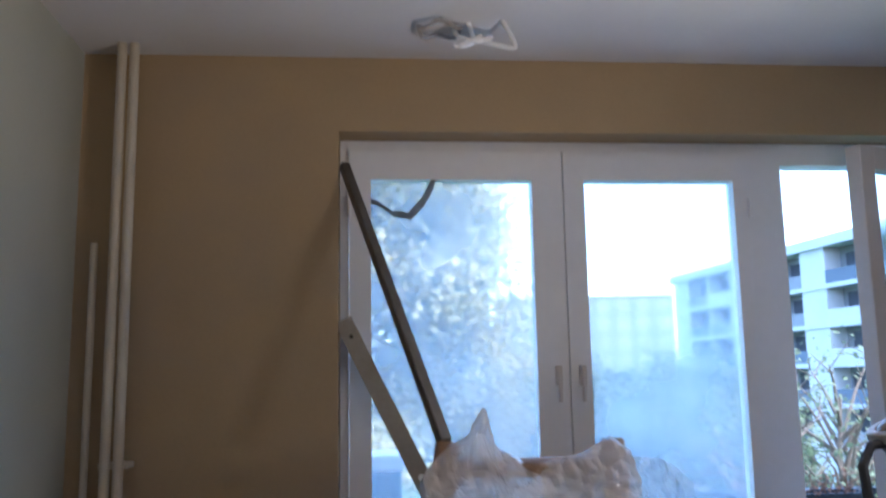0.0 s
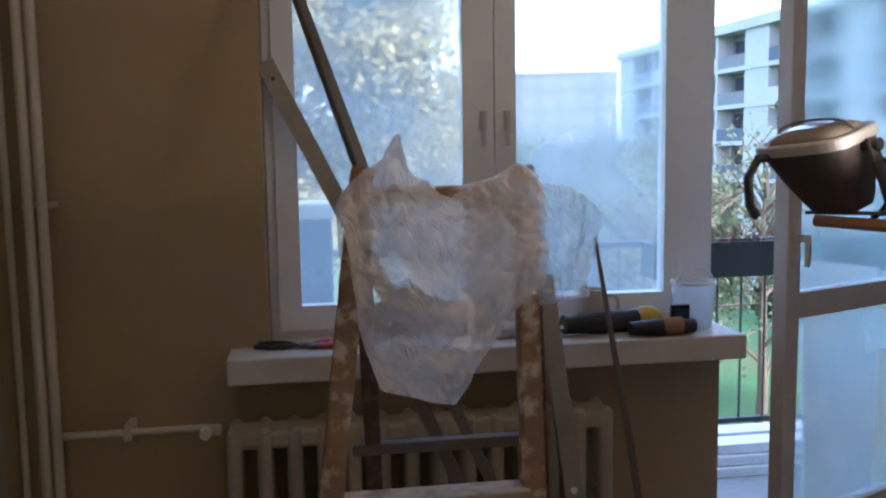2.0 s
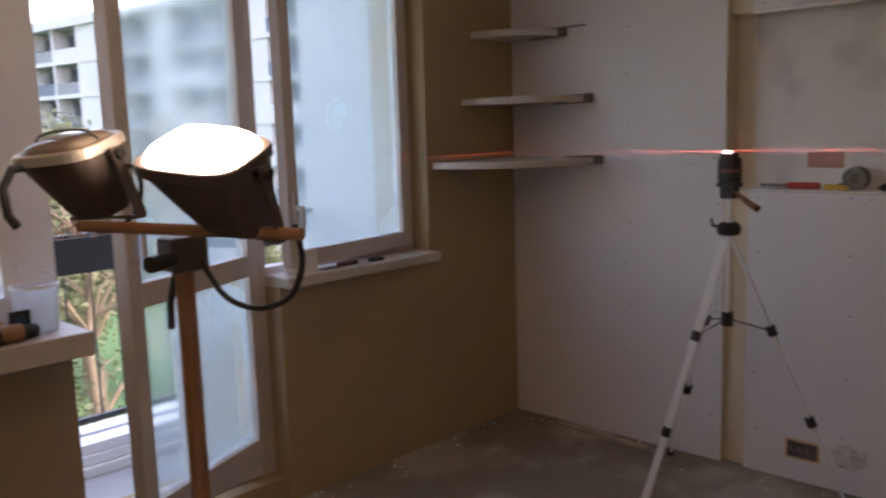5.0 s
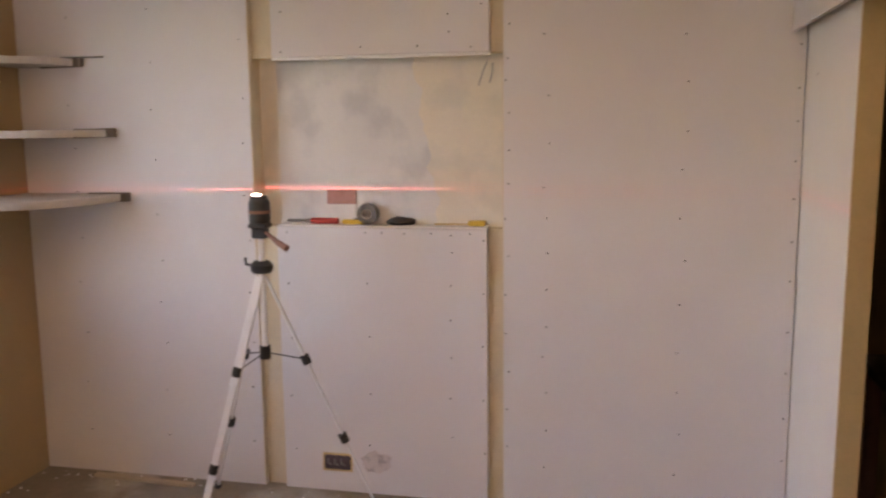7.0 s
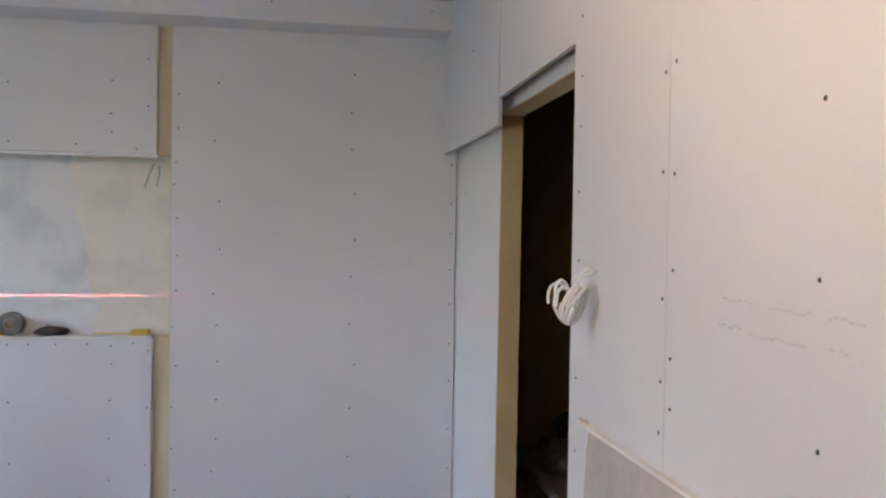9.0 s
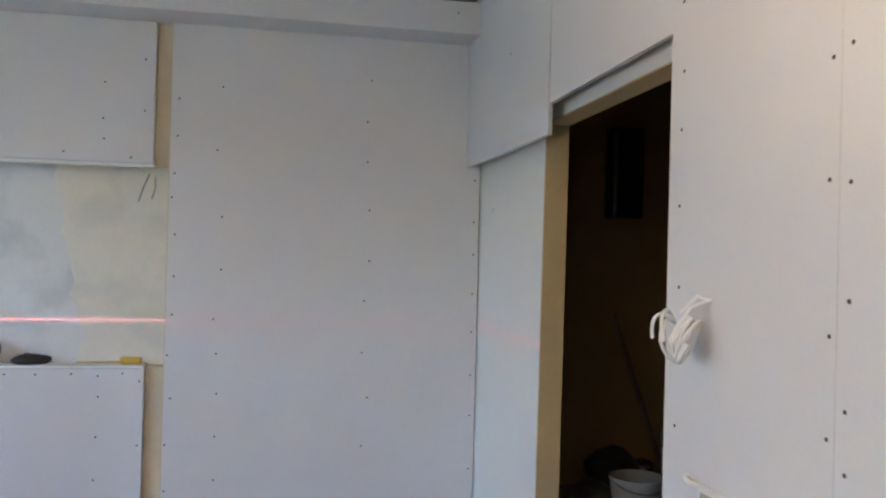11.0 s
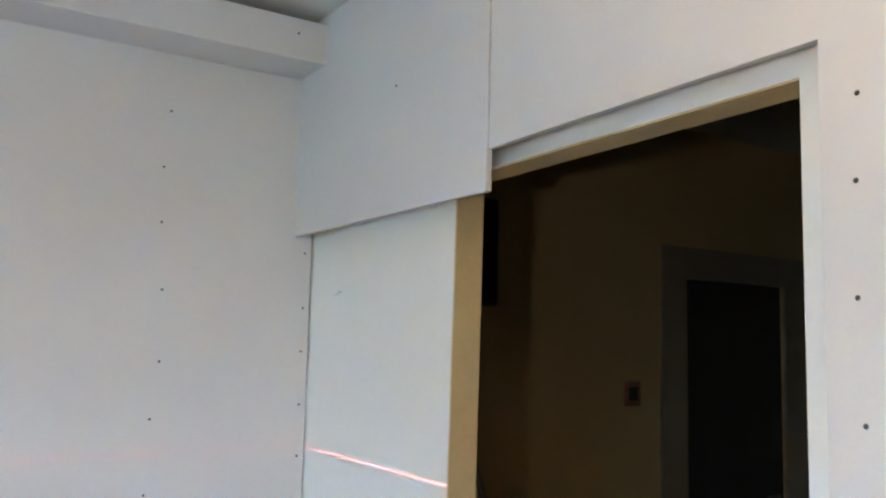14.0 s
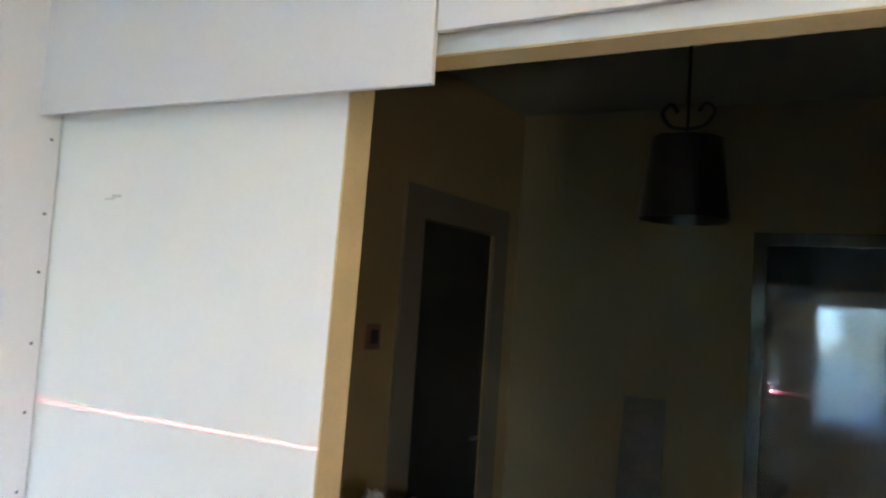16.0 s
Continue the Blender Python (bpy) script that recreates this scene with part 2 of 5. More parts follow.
M_HALO = glow("lit_halogen_glass", (1.0, 0.90, 0.74), 7.0)
M_LENS = mat("dull_lamp_glass", (0.22, 0.18, 0.15), 0.15, var=0.1)
M_SPARK = glow("laser_window", (1.0, 0.75, 0.7), 4.0)
M_GROOVE = mat("cream_gap_plaster", (0.66, 0.57, 0.43), 0.85, var=0.12, grain=90, stain=5, bump=0.4)
M_PRIMER = mat("faded_red_primer", (0.50, 0.27, 0.24), 0.8, var=0.2, stain=12)
M_GRASS = mat("autumn_grass", (0.035, 0.11, 0.045), 0.9, var=0.35, grain=3, stain=0.15, bump=0.6, dist=0.05,
              tint=(0.08, 0.11, 0.05), tint_amount=0.6, tint_scale=0.1)
M_CONCRETE = mat("balcony_concrete", (0.40, 0.40, 0.40), 0.85, var=0.12, grain=30, stain=3, bump=0.3)
M_FACADE = mat("white_block_render", (0.46, 0.47, 0.48), 0.85, var=0.06, grain=4, stain=0.3, bump=0.1)
M_FACADE3 = mat("grey_render_and_recess_shade", (0.20, 0.21, 0.23), 0.85, var=0.10, grain=4, stain=0.3, bump=0.1)
M_FACADE2 = mat("grey_block_render", (0.11, 0.135, 0.175), 0.85, var=0.08, grain=4, stain=0.3, bump=0.1)
M_WINDOW2 = mat("pale_far_window", (0.10, 0.12, 0.15), 0.3, var=0.1)
M_WINDOW = mat("dark_far_window", (0.05, 0.055, 0.07), 0.5, spec=0.2, var=0.2)
M_BARK = mat("tree_bark", (0.10, 0.08, 0.06), 0.9, var=0.3, grain=20, stain=3, bump=0.6, dist=0.02)


def leaf_material(name, low, high):
    m = bpy.data.materials.new(name)
    m.use_nodes = True
    nt = m.node_tree
    b = nt.nodes["Principled BSDF"]
    b.inputs["Roughness"].default_value = 0.6
    g = nt.nodes.new("ShaderNodeNewGeometry")
    r = nt.nodes.new("ShaderNodeValToRGB")
    r.color_ramp.elements[0].color, r.color_ramp.elements[1].color = (*low, 1), (*high, 1)
    nt.links.new(g.outputs["Random Per Island"], r.inputs["Fac"])
    nt.links.new(r.outputs["Color"], b.inputs["Base Color"])
    t = nt.nodes.new("ShaderNodeBsdfTranslucent")
    nt.links.new(r.outputs["Color"], t.inputs["Color"])
    mix = nt.nodes.new("ShaderNodeMixShader")
    mix.inputs[0].default_value = 0.45
    nt.links.new(b.outputs[0], mix.inputs[1])
    nt.links.new(t.outputs[0], mix.inputs[2])
    nt.links.new(mix.outputs[0], nt.nodes["Material Output"].inputs["Surface"])
    return m


M_LEAF = leaf_material("yellowing_leaves", (0.22, 0.21, 0.10), (0.42, 0.37, 0.18))
M_LEAF2 = leaf_material("dull_green_leaves", (0.06, 0.09, 0.055), (0.14, 0.17, 0.09))
M_TWIG = leaf_material("dry_balcony_plants", (0.14, 0.07, 0.04), (0.30, 0.14, 0.08))


# ---- mesh helpers ----
def part(name, bm, material, parent=None, label="", smooth=False):
    """One mesh object out of a bmesh, under a thing or a part."""
    me = bpy.data.meshes.new(name)
    bmesh.ops.recalc_face_normals(bm, faces=bm.faces[:])
    bm.to_mesh(me)
    bm.free()
    if smooth:
        for p in me.polygons:
            p.use_smooth = True
        me.set_sharp_from_angle(angle=radians(40))
    me.materials.append(material)
    ob = new(name, me)
    if parent is not None:
        ob.parent = parent
    if label:
        ob["label"] = label
    return ob


def empty(name, label, category, group="", kind="", at=(0, 0, 0)):
    ob = new(name)
    ob.location = at
    return tagged(ob, label, category, group, kind)


def box(bm, x0, x1, y0, y1, z0, z1, bevel=0.0):
    vs = [bm.verts.new((x, y, z)) for x in (x0, x1) for y in (y0, y1) for z in (z0, z1)]
    fs = [bm.faces.new([vs[i] for i in f]) for f in
          ((0, 1, 3, 2), (4, 6, 7, 5), (0, 4, 5, 1), (2, 3, 7, 6), (0, 2, 6, 4), (1, 5, 7, 3))]
    if bevel:
        es = list({e for f in fs for e in f.edges})
        bmesh.ops.bevel(bm, geom=es, offset=bevel, segments=2, affect="EDGES", profile=0.5)
    return vs


def boxes(*rows, bevel=0.0):
    bm = bmesh.new()
    for r in rows:
        box(bm, *r, bevel=bevel)
    return bm


def tube(bm, points, radius, sides=8, cap=True, radii=None):
    """A round rod along points."""
    rings = []
    pts = [Vector(p) for p in points]
    side = None
    for i, p in enumerate(pts):
        d = (pts[min(i + 1, len(pts) - 1)] - pts[max(i - 1, 0)]).normalized()
        if side is None:
            side = d.orthogonal().normalized()
        side = (side - d * side.dot(d)).normalized()
        up = d.cross(side)
        r = radii[i] if radii else radius
        rings.append([bm.verts.new(p + (side * math.cos(a) + up * math.sin(a)) * r)
                      for a in (2 * math.pi * k / sides for k in range(sides))])
    for a, b in zip(rings, rings[1:]):
        for k in range(sides):
            bm.faces.new((a[k], a[(k + 1) % sides], b[(k + 1) % sides], b[k]))
    if cap:
        bm.faces.new(rings[0])
        bm.faces.new(rings[-1][::-1])
    return bm


def smooth_line(points, steps=5):
    """A soft curve through the points."""
    p = [Vector(q) for q in points]
    out = []
    for i in range(len(p) - 1):
        a, b, c, d = p[max(i - 1, 0)], p[i], p[i + 1], p[min(i + 2, len(p) - 1)]
        for k in range(steps):
            t = k / steps
            out.append(0.5 * ((2 * b) + (c - a) * t + (2 * a - 5 * b + 4 * c - d) * t * t + (3 * b - a - 3 * c + d) * t ** 3))
    return out + [p[-1]]


def rod(points, radius, sides=8, radii=None):
    if radii is None and 4 <= len(points) <= 9:
        points = smooth_line(points)
    return tube(bmesh.new(), points, radius, sides, radii=radii)


def bar(bm, a, b, w, h, up=(0, 0, 1), bevel=0.002):
    """A rectangular bar from a to b, w across and h along up."""
    a, b = Vector(a), Vector(b)
    d = (b - a).normalized()
    s = d.cross(Vector(up)).normalized()
    u = s.cross(d)
    vs = [bm.verts.new(p + s * i * w / 2 + u * j * h / 2) for p in (a, b) for i, j in ((-1, -1), (1, -1), (1, 1), (-1, 1))]
    fs = [bm.faces.new([vs[i] for i in f]) for f in
          ((0, 1, 2, 3), (7, 6, 5, 4), (0, 4, 5, 1), (1, 5, 6, 2), (2, 6, 7, 3), (3, 7, 4, 0))]
    if bevel:
        bmesh.ops.bevel(bm, geom=list({e for f in fs for e in f.edges}), offset=bevel, segments=2, affect="EDGES")
    return bm


def lathe(profile, centre=(0, 0, 0), sides=24):
    """A turned form from (radius, height) pairs."""
    bm = bmesh.new()
    rings = []
    for r, z in profile:
        rings.append([bm.verts.new((centre[0] + r * math.cos(2 * math.pi * k / sides),
                                    centre[1] + r * math.sin(2 * math.pi * k / sides), centre[2] + z)) for k in range(sides)])
    for a, b in zip(rings, rings[1:]):
        for k in range(sides):
            bm.faces.new((a[k], a[(k + 1) % sides], b[(k + 1) % sides], b[k]))
    return bm


def lump(centre, size, seed, rough=0.25, rings=10, sides=14):
    """A crumpled bag or heap."""
    bm = bmesh.new()
    bmesh.ops.create_icosphere(bm, subdivisions=3, radius=1.0)
    for v in bm.verts:
        n = noise.noise(v.co * 2.2 + Vector((seed, seed * 1.7, 0)))
        n2 = noise.noise(v.co * 6.0 + Vector((seed, 0, seed)))
        v.co *= 1 + rough * n + rough * 0.4 * n2
        v.co = Vector((v.co.x * size[0], v.co.y * size[1], max(v.co.z, -0.6) * size[2])) + Vector(centre)
    return bm


def structure(name, bm, material, label, category, smooth=False):
    return tagged(part(name, bm, material, smooth=smooth), label, category, kind="structure")


# ---- the large structure ----
XL, XR, YN, YS, ZC = -0.755, 3.647, 2.70, -0.535, 2.50
XB = 3.75          # back of the recess in the east wall
YO = -0.592        # face of the old wall behind the new boards
YB = -0.66         # its far face
YF = -3.10         # far wall of the room behind
X2 = 3.72          # its east wall

floor = structure("floor", boxes((XL - .2, 4.6, YF - .2, 3.05, -0.12, 0)), M_FLOOR,
                  "bare dusty screed floor with pale plaster spills", "floor")
ceiling = structure("ceiling", boxes((XL - .2, 4.6, YB, 3.05, ZC, ZC + .15)), M_CEIL,
                    "off-white ceiling with faint stains", "ceiling")
structure("ceiling_2", boxes((XL - .2, 4.6, YF - .2, YB - .002, ZC, ZC + .15)), M_SHADEDCEIL, "grey green ceiling with the dim room's shade put into its colour", "ceiling")
wall_north = structure("wall_north", boxes(
    (XL, -0.006, YN, 3.05, 0, ZC), (-0.006, 3.03, YN, 3.05, 2.269, ZC), (3.03, XB + .15, YN, 3.05, 0, ZC),
    (-0.006, 1.406, YN, 3.05, 0, 0.798), (2.21, 3.03, YN, 3.05, 0, 0.862), (1.406, 2.21, YN + .02, 3.05, 0, 0.10)), M_OCHRE,
    "ochre painted plaster wall with a wide window opening", "wall")
wall_west = structure("wall_west", boxes((XL - .2, XL, YF, 3.05, 0, ZC)), M_PALE,
                      "pale grey green painted wall", "wall")
wall_east = structure("wall_east", boxes((XR, XB, 1.596, YN, 0, ZC), (XR, XB, YO + .007, 0.522, 0, ZC)), M_BOARD,
                      "plasterboard wall with dark screw heads and a recess", "wall")
recess = structure("recess_wall", boxes((XB, XB + .15, 0.40, 1.70, 0, ZC)), M_NICHE,
                   "patchy old plaster at the back of the recess", "wall")
bm = bmesh.new()
ring = []
for k in range(41):
    u = k / 40
    y = 0.90 - .10 * (1 - u) + .05 * noise.noise(Vector((u * 5, 3, 0))) + .02 * noise.noise(Vector((u * 19, 7, 0)))
    ring.append((XB - .0012, y, 1.02 + .87 * u))
low = [bm.verts.new(p) for p in ring]
far = [bm.verts.new((XB - .0012, 1.515 + .012 * noise.noise(Vector((p[2] * 14, 1, 0))), p[2])) for p in ring]
for k in range(40):
    bm.faces.new((low[k], low[k + 1], far[k + 1], far[k]))
part("filler_patch", bm, M_PATCH, recess, "grey white filler smeared over old plaster")
part("lower_panel", boxes((XR, XB, 0.588, 1.496, 0, 1.165), bevel=0.003), M_BOARD, wall_east, "boxed plasterboard below the niche")
part("upper_panel", boxes((XR, XB, 0.577, 1.491, 1.868, 2.36), bevel=0.003), M_BOARD, wall_east, "boxed plasterboard above the niche")
part("edge_strip", boxes((XR - .004, XR + .02, 0.577, 1.491, 1.856, 1.866)), M_WHITEP, wall_east, "white metal edge strip")
part("edge_strip", boxes((XR + .002, XB, 0.590, 1.494, 1.1665, 1.172)), M_SKIM, wall_east, "plaster dusted ledge")
structure("recess_reveal", boxes((XR + .001, XB, 1.592, 1.5955, 0, ZC), (XR + .001, XB, 0.5225, 0.526, 0, ZC)), M_GROOVE, "beige plastered edge of the recess", "trim")
structure("groove_wall", boxes((XR + .030, XB - .002, 1.4965, 1.5915, 0, 1.165), (XR + .030, XB - .002, 0.5265, 0.5875, 0, 1.165), (XR + .030, XB - .002, 1.4915, 1.5915, 1.868, 2.36), (XR + .030, XB - .002, 0.5265, 0.5765, 1.868, 2.36)), M_GROOVE, "cream plaster strip in the shadow gap", "wall")
beam = structure("ceiling_beam", boxes((3.48, XB, YS, YN, 2.36, 2.472), bevel=0.003), M_BOARD,
                 "plasterboard boxed beam below the ceiling", "beam")
def out_of_true(bm):
    """The hand-cut opening: its head climbs to the west, its east jamb leans."""
    for v in bm.verts:
        x, z = v.co.x, v.co.z
        if 1.95 < z < 1.99 and x < 2.10:
            v.co.z += .010
        if 2.905 < x < 2.92:
            v.co.x += (1.9 - min(z, 1.97)) * .016 if z < 2.0 else 0
    return bm


wall_south = structure("wall_south", out_of_true(boxes((XL, 2.025, YS - .0125, YS, 0, ZC), (2.025, 2.717, YS - .0125, YS, 1.987, ZC))), M_BOARD,
                       "new plasterboard wall round an opening", "wall")
part("header_board", boxes((2.720, XR, YS - .0095, YS + .003, 1.905, ZC), bevel=0.001), M_BOARD, wall_south, "lower plasterboard header")
old_wall = structure("partition_wall", out_of_true(boxes((2.915, X2, YB, YO, 0, 1.967), (2.915, X2, YB, YO, 1.967, ZC), (2.09, 2.915, YB, YO, 1.967, ZC), (XL, 2.09, YB, YO, 0, ZC))), M_SKIM,
                     "white skimmed partition wall with a cut opening", "wall")
structure("opening_reveal", out_of_true(boxes((2.911, 2.9145, YB - .002, YO - .001, 0, 1.963), (2.09, 2.911, YB - .002, YO - .001, 1.963, 1.9665))), M_BEIGE,
          "raw beige plaster reveal of the opening", "trim")
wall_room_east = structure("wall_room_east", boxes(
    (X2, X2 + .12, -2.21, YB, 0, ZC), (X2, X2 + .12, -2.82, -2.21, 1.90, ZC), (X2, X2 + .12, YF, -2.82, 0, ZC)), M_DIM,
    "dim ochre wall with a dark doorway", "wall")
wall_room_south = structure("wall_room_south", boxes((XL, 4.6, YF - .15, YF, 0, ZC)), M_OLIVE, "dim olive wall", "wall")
# Unseen walls added behind the doorway to keep daylight out.
structure("unseen_closing_wall", boxes((4.45, 4.6, YF, YB, 0, ZC), (X2 + .12, 4.45, -1.95, -1.85, 0, ZC)), M_DIM, "unseen wall added to close off light behind the doorway", "wall")
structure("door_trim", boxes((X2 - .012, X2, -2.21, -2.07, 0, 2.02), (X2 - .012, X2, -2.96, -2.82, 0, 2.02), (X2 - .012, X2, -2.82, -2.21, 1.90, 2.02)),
          M_TRIM, "patched plaster round a doorway, coloured dark with the room's shade", "trim")

# ---- windows, balcony door, sills ----
def frame_bm(x0, x1, z0, z1, y0, y1, w, bottom=None):
    b = w if bottom is None else bottom
    return boxes((x0, x0 + w, y0, y1, z0, z1), (x1 - w, x1, y0, y1, z0, z1),
                 (x0 + w, x1 - w, y0, y1, z1 - w, z1), (x0 + w, x1 - w, y0, y1, z0, z0 + b))


window_1 = empty("window_1", "white framed two-sash window with misted panes", "window", kind="structure")
part("window_frame", boxes((-0.004, 0.022, 2.802, 2.87, 0.80, 2.267), (1.30, 1.42, 2.802, 2.87, 0.80, 2.267),
                           (0.022, 1.30, 2.80, 2.87, 2.235, 2.267), (0.022, 1.30, 2.802, 2.87, 0.80, 0.902)), M_FRAME, window_1)
for x0, x1 in ((0.024, 0.692), (0.696, 1.298)):
    sash = part("sash", boxes((x0, x0 + .066, 2.785, 2.84, 0.90, 2.233), (x1 - .098 + (.05 if x0 > .5 else 0), x1, 2.785, 2.84, 0.90, 2.233),
                              (x0 + .066, x1 - .098 + (.05 if x0 > .5 else 0), 2.785, 2.84, 2.14, 2.233),
                              (x0 + .066, x1 - .098 + (.05 if x0 > .5 else 0), 2.785, 2.84, 0.90, 0.975)), M_FRAME, window_1)
    pane = part("pane", boxes((x0 + .06, x1 - .045, 2.812, 2.816, 0.97, 2.145)), M_GLASS, sash)
    pane.visible_shadow = False
    hx = x1 - .035 if x0 < .5 else x0 + .035
    part("handle", boxes((hx - .009, hx + .009, 2.762, 2.785, 1.50, 1.56), (hx - .006, hx + .006, 2.755, 2.765, 1.45, 1.55), bevel=0.003),
         M_OLDWOOD, sash)
    for hz in (1.05, 2.05):
        part("hinge", rod([((x0 if x0 < .5 else x1), 2.78, hz - .03), ((x0 if x0 < .5 else x1), 2.78, hz + .03)], 0.006), M_FRAME, sash)

window_2 = empty("window_2", "white framed window with its sash ajar", "window", kind="structure")
part("window_frame", boxes((2.15, 2.215, 2.80, 2.87, 0.10, 2.267), (2.99, 3.028, 2.80, 2.87, 0.90, 2.267),
                           (2.215, 2.99, 2.80, 2.87, 2.215, 2.267), (2.215, 2.99, 2.802, 2.87, 0.85, 0.932)), M_OLDWOOD, window_2)


def leaf(parent, name, width, z0, z1, stile, hinge, angle, rails, glass, material):
    """A glazed leaf that swings about the hinge, its free edge to the west."""
    m = Matrix.Translation((hinge[0], hinge[1], 0)) @ Matrix.Rotation(radians(angle), 4, "Z")
    rows = [(-width, -width + stile, -.05, 0, z0, z1), (-stile, 0, -.05, 0, z0, z1)]
    rows += [(-width + stile, -stile, -.05, 0, a, b) for a, b in rails]
    bm = boxes(*rows, bevel=0.003)
    bm.transform(m)
    ob = part(name, bm, material, parent)
    for a, b in glass:
        bm = boxes((-width + stile - .006, -stile + .006, -.027, -.023, a - .006, b + .006))
        bm.transform(m)
        g = part("pane", bm, M_CLEAR, ob)
        g.visible_shadow = False
    bm = boxes((-width + .02, -width + .045, -.062, -.05, 1.08, 1.22), (-width + .022, -width + .036, -.10, -.062, 1.155, 1.175),
               (-width + .022, -width + .036, -.105, -.09, 1.08, 1.175), bevel=0.003)
    bm.transform(m)
    part("handle", bm, M_OLDWOOD, ob)
    return ob


leaf(window_2, "sash", 0.74, 0.93, 2.21, 0.055, (2.995, 2.835), 7.0, ((0.93, 0.995), (2.15, 2.21)), ((0.995, 2.15),), M_OLDWOOD)
door_1 = empty("door_1", "white balcony door standing ajar with misted glass", "door", kind="structure")
part("door_frame", boxes((1.42, 2.15, 2.80, 2.87, 2.195, 2.267), (1.42, 2.15, 2.80, 2.90, 0.102, 0.15)), M_FRAME, door_1)
leaf(door_1, "door_leaf", 0.70, 0.16, 2.19, 0.062, (2.155, 2.83), 22.0, ((0.16, 0.27), (0.915, 0.995), (2.12, 2.19)),
     ((0.27, 0.915), (0.995, 2.12)), M_OLDWOOD)

left_sill = part("window_sill", boxes((-0.118, 1.418, 2.55, 2.80, 0.798, 0.874), bevel=0.006), M_SILL)
tagged(left_sill, "thick speckled sill slab dusted with plaster", "window sill", kind="structure")
right_sill = part("window_sill", boxes((2.212, 3.05, 2.645, 2.80, 0.862, 0.905), bevel=0.006), M_SILL)
tagged(right_sill, "pale sill slab below the sash standing ajar", "window sill", kind="structure")


# ---- balcony and distance ----
balcony = structure("balcony", boxes((-1.2, 4.2, 3.05, 4.05, -0.12, 0.02)), M_CONCRETE, "grey concrete balcony slab", "balcony")
part("side_wall", boxes((3.34, 3.44, 3.05, 4.0, 0.02, 2.75)), M_FACADE, balcony, "white balcony partition")
railing = empty("balcony_railing", "black iron balcony railing with thin bars", "railing")
part("top_rail", boxes((-1.2, 3.33, 3.93, 3.97, 0.99, 1.02)), M_IRON, railing)
part("bottom_rail", boxes((-1.2, 3.33, 3.935, 3.965, 0.12, 0.145)), M_IRON, railing)
for i in range(37):
    x = -1.15 + i * 0.122
    part("baluster", rod([(x, 3.95, 0.14), (x, 3.95, 0.995)], 0.006, 6), M_IRON, railing)


def planter(x, w, seed):
    p = empty("planter_box", "black balcony planter with dry reddish plants", "planter", "planters on the railing")
    bm = bmesh.new()
    lo = box(bm, x - w / 2 + .02, x + w / 2 - .02, 3.80, 3.92, 0.86, 0.864)
    box(bm, x - w / 2, x + w / 2, 3.775, 3.79, 0.86, 1.02)
    box(bm, x - w / 2, x + w / 2, 3.91, 3.925, 0.86, 1.02)
    box(bm, x - w / 2, x - w / 2 + .015, 3.79, 3.91, 0.86, 1.02)
    box(bm, x + w / 2 - .015, x + w / 2, 3.79, 3.91, 0.86, 1.02)
    part("trough", bm, M_BLACK, p)
    part("soil", boxes((x - w / 2 + .016, x + w / 2 - .016, 3.79, 3.91, 0.865, 0.99)), M_BARK, p)
    rnd = random.Random(seed)
    bm = bmesh.new()
    for k in range(int(w * 90)):
        a = Vector((x + rnd.uniform(-.47, .47) * w, rnd.uniform(3.80, 3.90), 0.98))
        b = a + Vector((rnd.uniform(-.05, .05), rnd.uniform(-.05, .03), rnd.uniform(.04, .13)))
        tube(bm, [a, (a + b) / 2 + Vector((rnd.uniform(-.02, .02), 0, 0)), b], 0.002, 4)
        for q in range(3):
            c = a.lerp(b, rnd.uniform(.4, 1))
            d = Vector((rnd.uniform(-1, 1), rnd.uniform(-1, 1), rnd.uniform(-.3, 1))).normalized() * .022
            e = d.orthogonal().normalized() * .01
            bm.faces.new([bm.verts.new(v) for v in (c, c + d / 2 + e, c + d, c + d / 2 - e)])
    part("dry_plant", bm, M_TWIG, p)
    return p


planter(1.93, 0.60, 1)
planter(2.75, 0.60, 2)
barrel = empty("storage_crate", "tall blue plastic crate with a white lid on the balcony", "crate")
part("crate_body", boxes((0.06, 0.20, 3.35, 3.60, 0.021, 1.20), bevel=0.01), M_BLUE, barrel)
part("lid", boxes((0.05, 0.21, 3.34, 3.61, 1.20, 1.26), bevel=0.01), M_WHITEP, barrel)
for k in range(6):
    z = 0.021 + .045 * (k // 2)
    slat = part("metal_profile", boxes((1.2, 3.3, 3.52 + .14 * (k % 2) + .01 * k, 3.63 + .14 * (k % 2) + .01 * k, z, z + .043), bevel=.004), M_ALU)
    tagged(slat, "pale metal profile stacked on the balcony floor", "profile", "stacked profiles")
sheet = part("leaning_board", bar(bmesh.new(), (2.20, 3.20, 0.025), (2.32, 3.45, 0.95), .36, .012, (0, 1, 0)), M_WHITEP)
tagged(sheet, "white board leaning on the balcony", "board")

ground = structure("ground", boxes((-600, 600, 3.2, 900, -9.2, -9.0)), M_GRASS, "wide autumn lawn below the house", "ground")


def shared(name, bm, material):
    me = bpy.data.meshes.new(name)
    bm.to_mesh(me)
    bm.free()
    me.materials.append(material)
    return me


